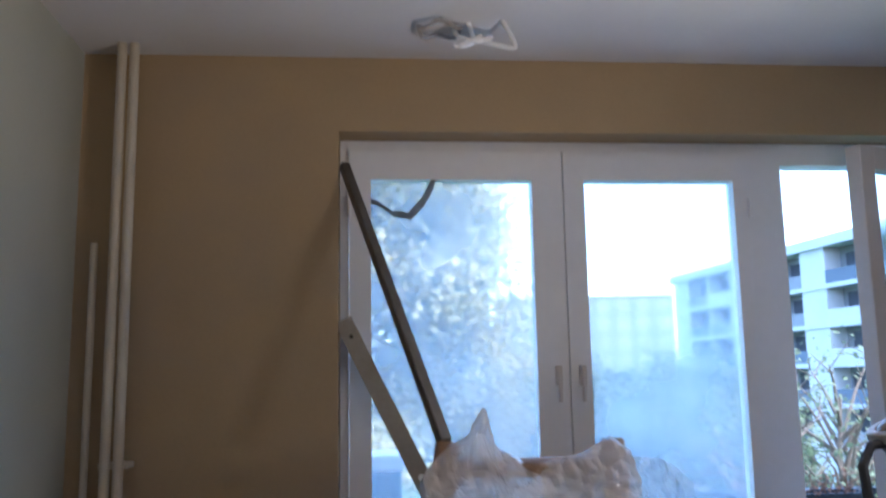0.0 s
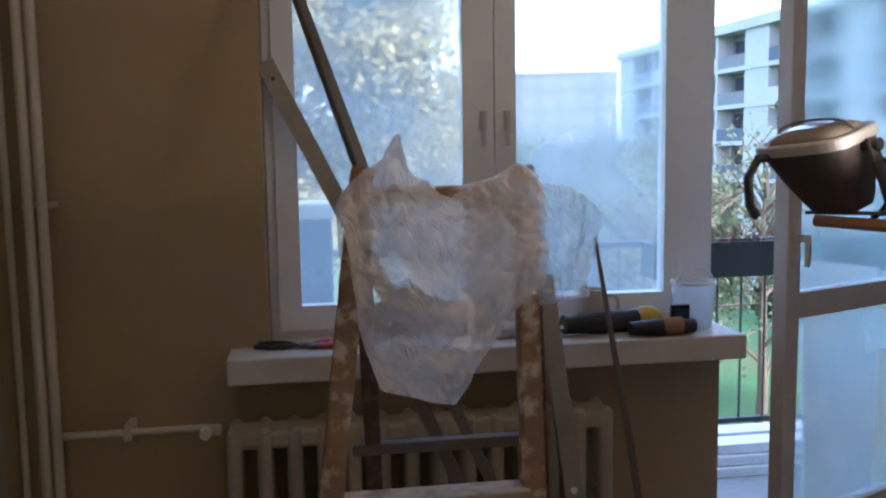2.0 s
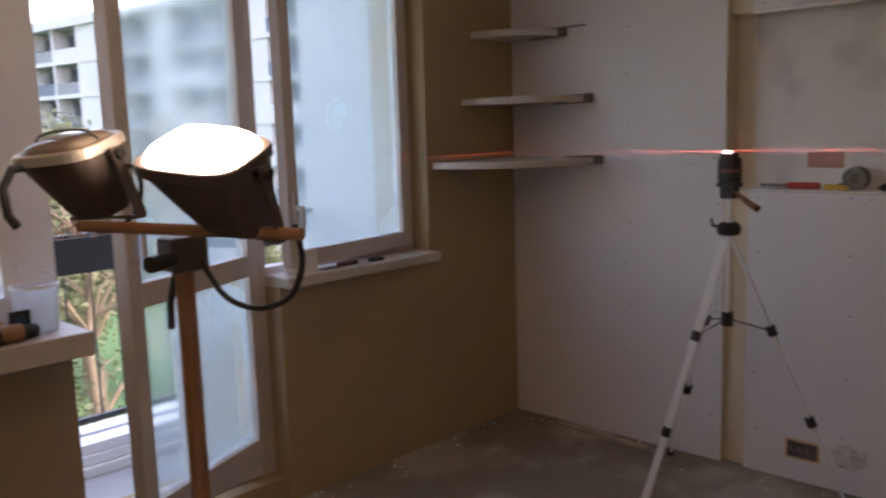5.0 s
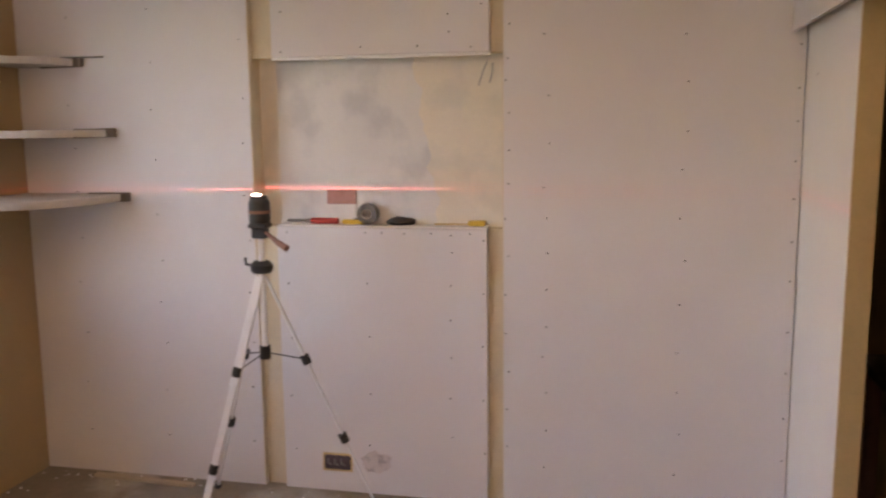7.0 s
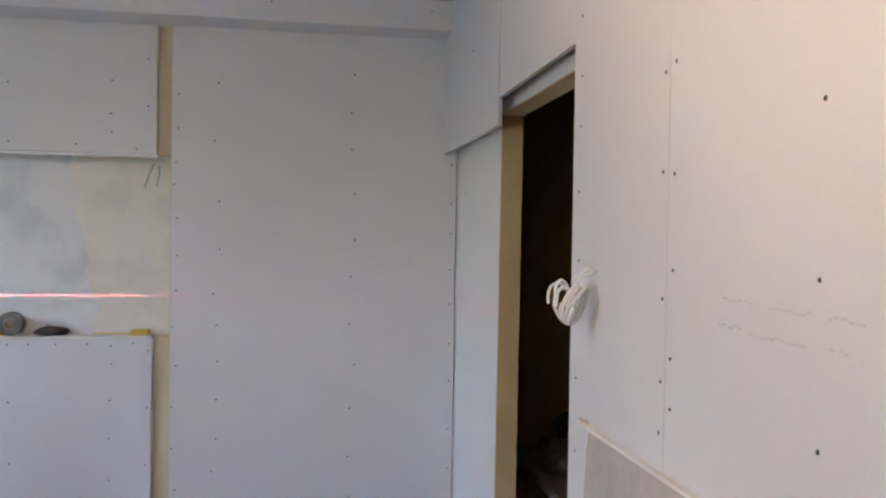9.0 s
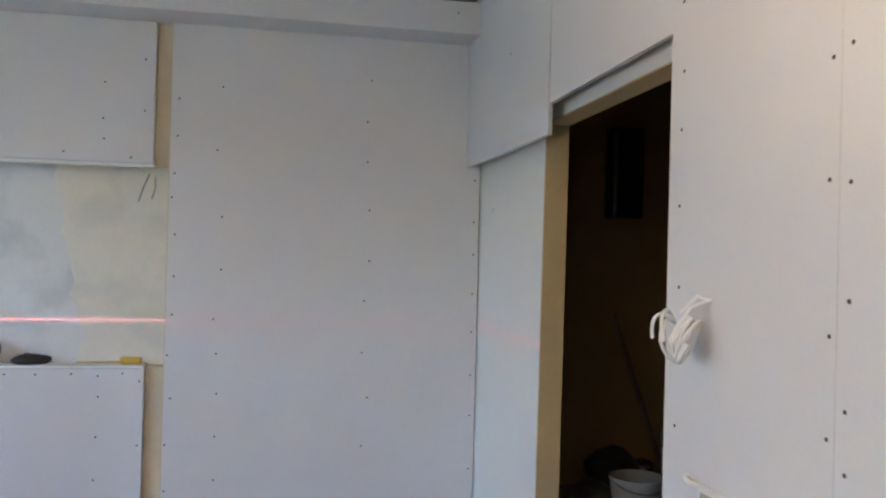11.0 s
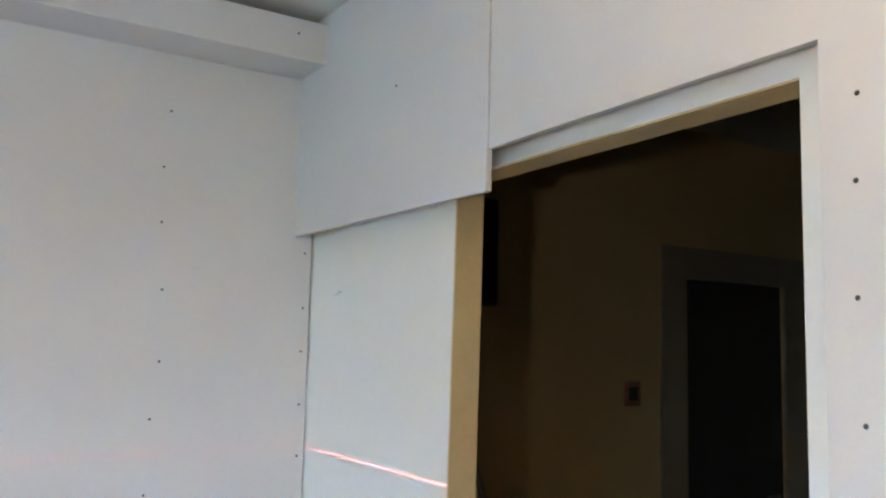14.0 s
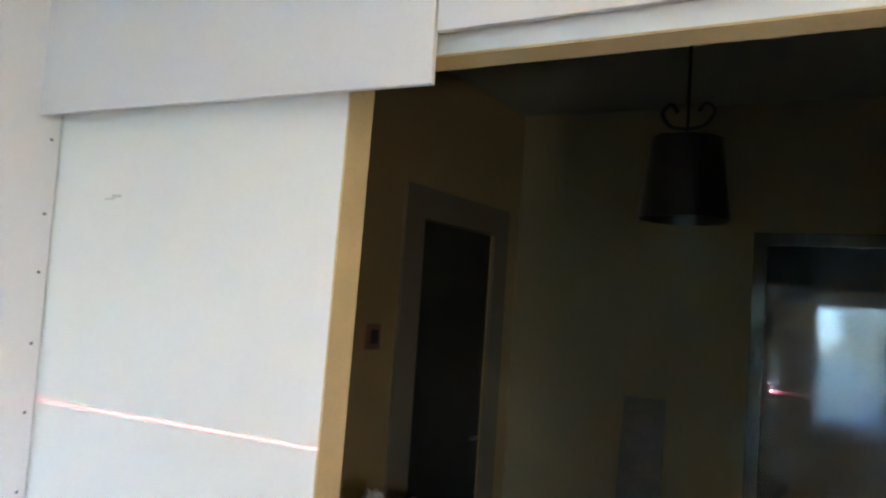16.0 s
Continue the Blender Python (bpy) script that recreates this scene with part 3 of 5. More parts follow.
def slab_block(at, turn, periods, storeys, label):
    """A white block of flats: wide piers, pairs of deep loggias, floor slabs."""
    h = empty("apartment_building", label, "building", at=at)
    h.rotation_euler = (0, 0, radians(turn))
    st, pier, bay = 2.8, 2.9, 3.7
    step = pier + 2 * bay
    length, height = periods * step + pier, st * storeys
    # Set-back wall is coloured darker to add shade to the loggia recesses.
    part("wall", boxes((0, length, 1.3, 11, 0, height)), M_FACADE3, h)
    part("roof", boxes((-.3, length + .3, -.35, 11.3, height, height + .75)), M_FACADE, h)
    for s in range(storeys):
        part("floor_slab", boxes((0, length, -.12, 1.3, st * s - .16, st * s + .16)), M_FACADE, h)
    pier_me = shared("pier", boxes((0, pier, -.02, 1.3, 0, height)), M_FACADE)
    fin_me = shared("divider", boxes((-.14, .14, -.06, 1.3, 0, height)), M_FACADE)
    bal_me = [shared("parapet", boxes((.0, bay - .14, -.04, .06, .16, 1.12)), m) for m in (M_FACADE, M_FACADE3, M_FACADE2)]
    win_me = shared("window", boxes((.5, 2.9, 1.24, 1.3, .5, 2.3)), M_WINDOW)
    rnd = random.Random(5)
    for p in range(periods + 1):
        k = new("pier", pier_me)
        k.parent, k.location = h, (p * step, 0, 0)
        if p == periods:
            break
        k = new("divider", fin_me)
        k.parent, k.location = h, (p * step + pier + bay, 0, 0)
        for s in range(storeys):
            for q in (0, 1):
                x = p * step + pier + q * bay + q * .14
                k = new("parapet", rnd.choice(bal_me))
                k.parent, k.location = h, (x, 0, st * s)
                k = new("window", win_me)
                k.parent, k.location = h, (x + rnd.uniform(-.2, .3), 0, st * s)
    return h


def far_block(at, turn, length, depth, height, storeys, bays, label):
    """A plain grey block with pairs of pale-framed windows."""
    h = empty("apartment_building", label, "building", at=at)
    h.rotation_euler = (0, 0, radians(turn))
    part("wall", boxes((0, length, 0, depth, 0, height)), M_FACADE2, h)
    part("roof", boxes((-.3, length + .3, -.3, depth + .3, height, height + .35)), M_CONCRETE, h)
    for x in (6, 10.5, 18):
        part("chimney", boxes((x, x + .7, 4, 4.7, height + .3, height + 1.9)), M_CONCRETE, h)
    st, bw = height / storeys, length / bays
    frame_me = shared("window", boxes((0, bw * .5, -.08, .0, 0, st * .5)), M_FACADE)
    pane_me = shared("pane", boxes((.12, bw * .25 - .05, -.1, -.08, .12, st * .5 - .12), (bw * .25 + .05, bw * .5 - .12, -.1, -.08, .12, st * .5 - .12)), M_WINDOW2)
    for s in range(storeys):
        for b in range(bays):
            w = new("window", frame_me)
            w.parent, w.location = h, (bw * (b + .25), 0, st * s + st * .32)
            g = new("pane", pane_me)
            g.parent = w
    return h


slab_block((30.34, 81.3, -9), -84, 5, 7, "white block of flats with stacked loggias and wide piers")
far_block((19, 125, -9), -10, 26, 11, 22.4, 8, 9, "grey blue block of flats behind bare trees")


def tree(seed, height, spread, leaf_mat, leaves, label):
    """A trunk, limbs and a ragged crown of single leaves."""
    rnd = random.Random(seed)
    t = empty("tree", label, "tree", "trees below the balcony")
    bm = bmesh.new()
    trunk = [Vector((rnd.uniform(-.15, .15) * k / 5, rnd.uniform(-.15, .15) * k / 5, height * .8 * k / 6)) for k in range(7)]
    tube(bm, trunk, .2, 8, radii=[.22 - .03 * k for k in range(7)])
    tips = []
    for k in range(26):
        a = trunk[rnd.randint(2, 5)].lerp(trunk[6], rnd.uniform(0, .6))
        az = rnd.uniform(0, 2 * math.pi)
        reach = spread * rnd.uniform(.35, 1) * (1.1 - .5 * a.z / height)
        b = a + Vector((math.cos(az) * reach, math.sin(az) * reach, rnd.uniform(.05, .35) * height * .6))
        c = a.lerp(b, .5) + Vector((0, 0, rnd.uniform(.1, .5)))
        tube(bm, [a, c, b], .05, 5, radii=[.07, .04, .012])
        tips += [c.lerp(b, u) for u in (.1, .4, .7, 1)]
        for q in range(3):
            d = c.lerp(b, rnd.uniform(.2, 1))
            e = d + Vector((rnd.uniform(-1, 1), rnd.uniform(-1, 1), rnd.uniform(.1, 1.0))) * .9
            tube(bm, [d, e], .015, 4, radii=[.02, .006])
            tips.append(e)
    part("trunk", bm, M_BARK, t)
    verts, faces = [], []
    for k in range(leaves):
        c = rnd.choice(tips) + Vector((rnd.gauss(0, .42), rnd.gauss(0, .42), rnd.gauss(-.1, .38)))
        d = Vector((rnd.uniform(-1, 1), rnd.uniform(-1, 1), rnd.uniform(-1, .6))).normalized()
        e = d.orthogonal().normalized()
        s = rnd.uniform(.10, .24)
        i = len(verts)
        verts += [c, c + d * s * .5 + e * s * .34, c + d * s, c + d * s * .5 - e * s * .34]
        faces.append((i, i + 1, i + 2, i + 3))
    me = bpy.data.meshes.new("crown")
    me.from_pydata([tuple(v) for v in verts], [], faces)
    me.materials.append(leaf_mat)
    ob = new("crown", me)
    ob.parent = t
    return t


t1 = tree(3, 19.0, 4.6, M_LEAF, 64000, "tall tree with thinning yellow leaves")
t1.location = (-0.2, 19.5, -9)
t2 = tree(8, 10.5, 4.2, M_LEAF2, 36000, "dull green tree with thin twigs")
t2.location = (9.5, 26, -9)
t3 = tree(15, 12.5, 3.6, M_LEAF2, 700, "bare grey tree with few leaves")
t3.location = (13.0, 23, -9)
for src, x, y, s, r in ((t3, 8.0, 18, 0.9, 77), (t1, -5.5, 24, 0.95, 70), (t1, 4.6, 34, 0.75, 150), (t2, 14.5, 34, 0.98, 40), (t2, 5.0, 20, 0.85, 200),
                        (t2, 19, 30, 0.75, 120), (t1, -10, 34, 1.0, 20), (t2, 12, 44, 1.1, 280), (t1, 3.3, 25, 0.63, 240), (t2, 9.0, 33, 1.12, 95), (t2, 15.5, 40, 1.15, 310)):
    c = copy_thing(src, pose(x, y, -9, 0, 0, r))
    c.scale = (s, s, s)

# ---- pipes and radiator ----
riser = empty("heating_pipes", "pair of painted heating pipes in the corner", "pipe")
for x, top in ((-0.624, ZC), (-0.589, ZC)):
    part("riser", rod([(x, 2.62, 0), (x, 2.62, top)], 0.0135, 12), M_PIPE, riser)
part("bracket", boxes((-0.645, -0.568, 2.63, 2.70, 1.30, 1.315)), M_PIPE, riser)
old_pipe = part("thin_pipe", rod([(-0.69, 2.66, 0), (-0.69, 2.66, 1.92)], 0.010, 10), M_PIPE)
tagged(old_pipe, "short dull painted pipe by the corner", "pipe")
branch = part("branch_pipe", rod([(-0.575, 2.62, 0.665), (-0.20, 2.62, 0.665), (-0.145, 2.615, 0.66)], 0.0105, 10), M_PIPE, riser)
part("clip", boxes((-0.41, -0.39, 2.605, 2.70, 0.645, 0.685)), M_PIPE, riser)

radiator = empty("radiator", "old ribbed cast radiator with yellowed enamel", "radiator")
rib_me = None
for i in range(14):
    x = -0.105 + i * 0.083
    if rib_me is None:
        bm = bmesh.new()
        for dy in (-.045, .045):
            tube(bm, [Vector((0, 2.60 + dy, z)) for z in (.14, .155, .19, .63, .665, .677)], .02, 10, radii=[.008, .020, .0215, .0215, .020, .008])
        bar(bm, (0, 2.556, 0.40), (0, 2.644, 0.40), 0.03, 0.03, (0, 0, 1), bevel=0.006)
        rib = part("section", bm, M_RAD, radiator, smooth=True)
        rib_me = rib.data
    else:
        rib = new("section", rib_me)
        rib.parent = radiator
    rib.location.x = x
for z in (0.640, 0.180):
    part("header", boxes((-0.125, 0.994, 2.545, 2.655, z - .026, z + .026), bevel=.012), M_RAD, radiator)
valve = part("valve", rod([(-0.20, 2.615, 0.66), (-0.147, 2.61, 0.66)], 0.016, 12), M_PIPE, radiator, "dull radiator valve")
part("valve_knob", rod([(-0.185, 2.60, 0.66), (-0.185, 2.57, 0.66)], 0.016, 12), M_WHITEP, valve)
for x in (0.06, 0.81):
    part("foot", boxes((x - .02, x + .02, 2.57, 2.63, 0, 0.13)), M_RAD, radiator)

# ---- ladder draped in film ----
ladder = empty("step_ladder", "paint splashed wooden step ladder beside the window", "ladder")
tops = ((0.232, 1.90, 1.40), (0.560, 1.90, 1.40))
feet = ((0.04, 1.50, 0), (0.50, 1.50, 0))
for a, b in zip(tops, feet):
    part("front_rail", bar(bmesh.new(), a, b, 0.045, 0.03, (0, 1, 0.3), bevel=0.004), M_LADDER, ladder)
back_feet = ((0.282, 2.319, 0.000), (0.734, 2.320, 0.000))
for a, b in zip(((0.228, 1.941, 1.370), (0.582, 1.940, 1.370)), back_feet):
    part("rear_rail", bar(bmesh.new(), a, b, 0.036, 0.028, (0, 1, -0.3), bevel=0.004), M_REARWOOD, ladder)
for k, z in enumerate((0.25, 0.52, 0.782)):
    u = 1 - z / 1.40
    y = 1.90 - .40 * u
    xa, xb = 0.232 - .192 * u, 0.56 - .06 * u
    part("step", boxes((xa + .01, xb - .01, y - .03, y + .035, z - .010, z + .010), bevel=0.003), M_STEP, ladder)
part("top_tread", boxes((0.225, 0.575, 1.86, 1.99, 1.335, 1.36), bevel=0.004), M_LADDER, ladder)
part("rear_rung", bar(bmesh.new(), (0.205, 2.105, 0.752), (0.602, 2.105, 0.752), 0.03, 0.026), M_GREYWOOD, ladder)
part("rear_brace", bar(bmesh.new(), (0.16, 2.22, 0.4), (0.62, 2.22, 0.4), 0.03, 0.02), M_GREYWOOD, ladder)
part("hinge_bolt", rod([(0.205, 1.915, 1.35), (0.605, 1.915, 1.35)], 0.008), M_STEEL, ladder)


def film(name, label, rows, cols, shape, seed, material):
    """A thin crumpled sheet from a shape of (u, v)."""
    bm = bmesh.new()
    grid = []
    for j in range(rows + 1):
        line = []
        for i in range(cols + 1):
            p = Vector(shape(i / cols, j / rows))
            f = abs(noise.noise(p * 8 + Vector((seed, 0, 0)))) * .035 + abs(noise.noise(p * 19 + Vector((0, seed, 0)))) * .022 + abs(noise.noise(p * 42 + Vector((seed, seed, 0)))) * .010
            n = noise.noise_vector(p * 7 + Vector((seed, 0, 0))) * .022 + Vector((.2, -1, .15)) * f
            line.append(bm.verts.new(p + n))
        grid.append(line)
    for a, b in zip(grid, grid[1:]):
        for i in range(cols):
            bm.faces.new((a[i], a[i + 1], b[i + 1], b[i]))
    return tagged(part(name, bm, material), label, "plastic sheet")


def drape(u, v):
    x = 0.175 + 0.40 * u
    crest = float(np.interp(x, (.175, .232, .27, .298, .33, .40, .50, .555, .575), (1.33, 1.40, 1.42, 1.468, 1.40, 1.355, 1.375, 1.408, 1.375)))
    hem = float(np.interp(x, (.175, .208, .245, .316, .396, .424, .457, .513, .575), (1.26, 1.09, .99, .975, .95, .98, 1.045, 1.11, 1.17)))
    if v < 0.3:
        w = v / 0.3
        return (x, 2.02 - .15 * w, crest - .25 * (1 - w) ** 1.5)
    w = (v - .3) / .7
    return (x + (.45 - u) * .03 * w, 1.865 - .10 * w - .03 * math.sin(w * 3), crest - (crest - hem) * w)


film("plastic_sheet", "crumpled clear dust sheet draped over the ladder top", 84, 70, drape, 3.0, M_FOIL)


def side_flap(u, v):
    return (0.580 + .185 * u - .03 * u * v, 1.93 + .10 * u, 1.385 - .085 * u - (.275 - .07 * u) * v)


film("plastic_sheet", "loose flap of clear dust sheet beside the ladder", 30, 24, side_flap, 9.0, M_FLAP)

# ---- bars leaning in the window corner ----
bm = bmesh.new()
bar(bm, (0.010, 2.735, 2.17), (0.245, 2.090, 1.385), 0.026, 0.028, bevel=0.002)
steel_bar = tagged(part("steel_bar", bm, M_STEEL), "dark steel bar leaning from window to ladder", "bar")


def spirit_level(a, b, up, label):
    lv = empty("spirit_level", label, "spirit level")
    body = part("body", bar(bmesh.new(), a, b, 0.024, 0.052, up, bevel=0.002), M_LEVEL, lv)
    a, b = Vector(a), Vector(b)
    d = (b - a).normalized()
    s = d.cross(Vector(up)).normalized()
    for u in (.05, .56, .93):
        c = a.lerp(b, u)
        part("vial", rod([c - s * .0135, c + s * .0135], .010 if u == .56 else .006, 14), M_WHITEP if u == .56 else M_BLACK, lv)
    for c, e in ((a, -d), (b, d)):
        part("end_cap", bar(bmesh.new(), c, c + e * .012, 0.025, 0.053, up, bevel=0.002), M_LEVEL, lv)
    return lv


spirit_level((0.012, 2.735, 1.69), (0.40, 2.64, 0.905), (1, 0, .4), "scuffed aluminium level leaning in the window reveal")
spirit_level((0.775, 2.515, 1.07), (0.87, 2.33, 0.03), (1, 0, .1), "scuffed aluminium level leaning against the sill")
stick = tagged(part("wooden_stick", rod([(0.93, 2.53, 1.185), (1.0, 2.42, 0.60), (1.06, 2.32, 0.012)], 0.010, 8, radii=[.006, .011, .011]), M_GREYWOOD),
               "thin dark wooden stick leaning on the sill", "stick")

for a, b, w in (((0.393, 2.466, 0.780), (0.747, 2.105, 0.012), .034), ((0.481, 2.493, 0.780), (0.825, 2.057, 0.012), .028)):
    tagged(part("timber_strip", bar(bmesh.new(), b, a, w, .022, (0, 1, .3), bevel=.002), M_GREYWOOD),
           "dark timber strip leaning under the sill", "timber", "timber strips under the sill")
sack = tagged(part("rag", lump((.385, 2.60, .957), (.115, .045, .085), 17, .35), M_MAUVE, smooth=True), "dark mauve crumpled cloth on the sill", "cloth")

# ---- twin work lamp on its stand ----
stand = empty("work_lamp", "twin halogen work lamp on an orange stand, one lamp lit", "work lamp")
PX, PY = 1.066, 1.345
part("pole", rod([(PX, PY, 0.05), (PX, PY, 1.245)], 0.0165, 14), M_ORANGE, stand)
for k in range(3):
    a = radians(100 + 120 * k)
    leg = part("leg", rod([(PX, PY, 0.42), (PX + .42 * math.cos(a), PY + .42 * math.sin(a), 0.012)], 0.010, 8), M_ORANGE, stand)
part("clamp", boxes((PX - .035, PX + .035, PY - .03, PY + .03, 1.225, 1.285), bevel=0.008), M_LAMP, stand)
part("clamp_knob", rod([(PX - .035, PY - .02, 1.25), (PX - .085, PY - .045, 1.25)], 0.014, 10), M_BLACK, stand)
BA, BB = Vector((0.951, 1.480, 1.306)), Vector((1.115, 1.070, 1.300))
part("cross_bar", rod([BA, BB], 0.010, 10), M_ORANGE, stand)


def outline(w, d, k=1.0, count=28):
    """A rounded oblong, count points."""
    pts = []
    for i in range(count):
        a = 2 * math.pi * (i + .5) / count
        c, e = math.cos(a), math.sin(a)
        pts.append((math.copysign(abs(c) ** .5, c) * w / 2 * k, math.copysign(abs(e) ** .5, e) * d / 2 * k))
    return pts


def skin(bm, rings, cap_first=False, cap_last=False, ring_shut=False):
    """Faces between rings of (x, y, z)."""
    vs = [[bm.verts.new(p) for p in r] for r in rings]
    n = len(vs[0])
    for a, b in list(zip(vs, vs[1:])) + ([(vs[-1], vs[0])] if ring_shut else []):
        for q in range(n):
            bm.faces.new((a[q], a[(q + 1) % n], b[(q + 1) % n], b[q]))
    if cap_first:
        bm.faces.new(vs[0])
    if cap_last:
        bm.faces.new(vs[-1])
    return bm


def flood(at, turn, tilt, lean, size, lit, label):
    """A floodlight head: bowl-shaped shell, rim, domed glass, yoke; its mouth along local +z."""
    w, d, h = size
    m = Matrix.Translation(at) @ Matrix.Rotation(radians(turn), 4, "Z") @ Matrix.Rotation(radians(lean), 4, "Y") @ Matrix.Rotation(radians(tilt), 4, "X")
    rings = []
    for u in (0, .06, .18, .36, .58, .8, 1.0):
        k = .50 + .50 * u ** .8
        rings.append([(x - (.29 - .0175 * lean) * h * (1 - u), y, -h * (1 - u)) for x, y in outline(w, d, k)])
    bm = skin(bmesh.new(), rings, cap_first=True)
    bm.transform(m)
    head = part("lamp_head", bm, M_LAMP, stand, label, smooth=True)
    rings = [[(x, y, z) for x, y in outline(w, d, k)] for k, z in ((1.05, -.008), (1.05, .007), (1.02, .010), (.90, .010), (.90, -.008))]
    bm = skin(bmesh.new(), rings, ring_shut=True)
    bm.transform(m)
    part("rim", bm, M_LAMP if lit else M_LAMPRIM, head)
    rings = [[(x, y, .003 + (.036 if lit else .022) * (1 - r ** 4) ** .6) for x, y in outline(w, d, .90 * r)] for r in (1.0, .94, .85, .7, .5, .25, .05)]
    bm = skin(bmesh.new(), rings, cap_last=True)
    bm.transform(m)
    pane = part("lens", bm, M_HALO if lit else M_LENS, head, smooth=True)
    pane.visible_shadow = False
    if not lit:
        part("guard", rod([m @ Vector(v) for v in ((-w / 2 + .012, 0, .012), (-w / 2 + .03, 0, .028), (0, 0, .034), (w / 2 - .03, 0, .028), (w / 2 - .012, 0, .012))], .0025, 5), M_STEEL, head)
    bm = bmesh.new()
    bar(bm, m @ Vector((-w / 2 - .012, 0, -.004)), m @ Vector((-w / 2 - .032, .01, -h - .010)), .006, .022, m.to_3x3() @ Vector((0, 1, 0)), bevel=.001)
    bar(bm, m @ Vector((-w / 2 - .032, .01, -h - .010)), m @ Vector((w * .2, .01, -h - .004)), .022, .006, bevel=.001)
    part("yoke", bm, M_LAMP, head)
    for s in (-1, 1):
        part("pivot_knob", rod([m @ Vector((s * (w / 2 - .004), 0, -.016)), m @ Vector((s * (w / 2 + .026), 0, -.016))], .010, 10), M_BLACK, head)
    return m, head


m_left, head_left = flood((0.944, 1.479, 1.437), 112, -16, 4, (0.165, 0.125, 0.115), False, "dark unlit floodlight head")
m_right, head_right = flood((1.034, 1.202, 1.420), 112, -21, -6, (0.185, 0.15, 0.115), True, "lit floodlight head with a glaring lens")
lamp = new("halogen_tube", halogen)
lamp.matrix_world = m_right @ Matrix.Translation((0, 0, -.022)) @ Matrix.Rotation(math.pi, 4, "X")
bm = bmesh.new()
g = Vector((0.862, 1.50, 1.408))
tube(bm, [g + Vector(v) for v in ((0.03, 0, .005), (-.005, .0, 0), (-.022, .0, -.03), (-.018, 0, -.075), (-.005, 0, -.095))], .008, 8)
part("carry_handle", bm, M_BLACK, head_left)
part("supply_cable", rod([(1.08, 1.31, 1.24), (1.10, 1.27, 1.18), (1.125, 1.21, 1.165), (1.145, 1.15, 1.19), (1.15, 1.12, 1.25), (1.13, 1.11, 1.31)], .005, 8),
     M_BLACK, stand)
part("loop_cable", rod([(0.995, 1.43, 1.40), (1.020, 1.412, 1.405), (1.030, 1.405, 1.375), (1.022, 1.405, 1.335), (1.0, 1.41, 1.31)], .004, 8), M_BLACK, head_left)
part("supply_cable", rod([(1.07, 1.36, 1.26), (1.055, 1.38, 1.17), (1.05, 1.375, 1.12)], .007, 8), M_BLACK, stand)

# ---- corner shelves ----
def corner_shelf(z, rx, ry, label):
    """A rounded board in the corner; rx along the north wall, ry along the east wall."""
    bm = bmesh.new()
    pts = [(XR - .001, YN - .001)] + [(XR - .001 - rx * math.sin(a) ** .8, YN - .001 - ry * math.cos(a) ** .8)
                                      for a in (math.pi / 2 * k / 14 for k in range(15))]
    lo = [bm.verts.new((x, y, z - .030)) for x, y in pts]
    hi = [bm.verts.new((x, y, z)) for x, y in pts]
    bm.faces.new(lo)
    bm.faces.new(hi)
    for i in range(len(pts)):
        j = (i + 1) % len(pts)
        bm.faces.new((lo[i], lo[j], hi[j], hi[i]))
    sh = part("corner_shelf", bm, M_SHELF)
    tagged(sh, label, "shelf", "corner shelves")
    bm = bmesh.new()
    bar(bm, (XR - .018, YN - ry - .035, z - .013), (XR - .018, YN - ry + .17, z - .016), .030, .040, bevel=.004)
    part("end_batten", bm, M_GREYWOOD, sh, "dark wooden end batten")
    return sh


corner_shelf(1.885, 0.30, 0.30, "small raw board corner shelf")
corner_shelf(1.580, 0.38, 0.44, "middle raw board corner shelf")
corner_shelf(1.300, 0.58, 0.49, "large raw board corner shelf")
rod_thing = tagged(part("metal_rod", rod([(3.60, 2.45, 1.889), (3.60, 2.24, 1.889)], .004, 6), M_STEEL), "thin metal rod lying on the top shelf", "rod")

# ---- laser level on its tripod ----
TX, TY, LZ = 3.20, 1.365, 1.322
tripod = empty("tripod", "silver aluminium tripod with black joints", "tripod")
apex = Vector((TX, TY, 1.06))
part("centre_column", rod([(TX, TY, 0.72), (TX, TY, 1.19)], .012, 12), M_ALU, tripod)
part("shoulder", lathe([(0, 0), (.034, 0), (.042, .012), (.042, .03), (.028, .045), (0, .045)], (TX, TY, 1.045), 14), M_BLACK, tripod, smooth=True)
part("pan_head", boxes((TX - .022, TX + .022, TY - .028, TY + .028, 1.175, 1.215), bevel=.006), M_BLACK, tripod)
part("head_plate", boxes((TX - .03, TX + .03, TY - .036, TY + .036, 1.215, 1.232), bevel=.004), M_BLACK, tripod)
part("pan_handle", rod([(TX - .02, TY - .03, 1.20), (TX - .06, TY - .10, 1.165), (TX - .075, TY - .135, 1.15)], .008, 8, radii=[.006, .012, .013]), M_WOOD, tripod)
part("crank", rod([(TX, TY + .03, 1.07), (TX, TY + .062, 1.075), (TX, TY + .066, 1.10)], .006, 8), M_BLACK, tripod)
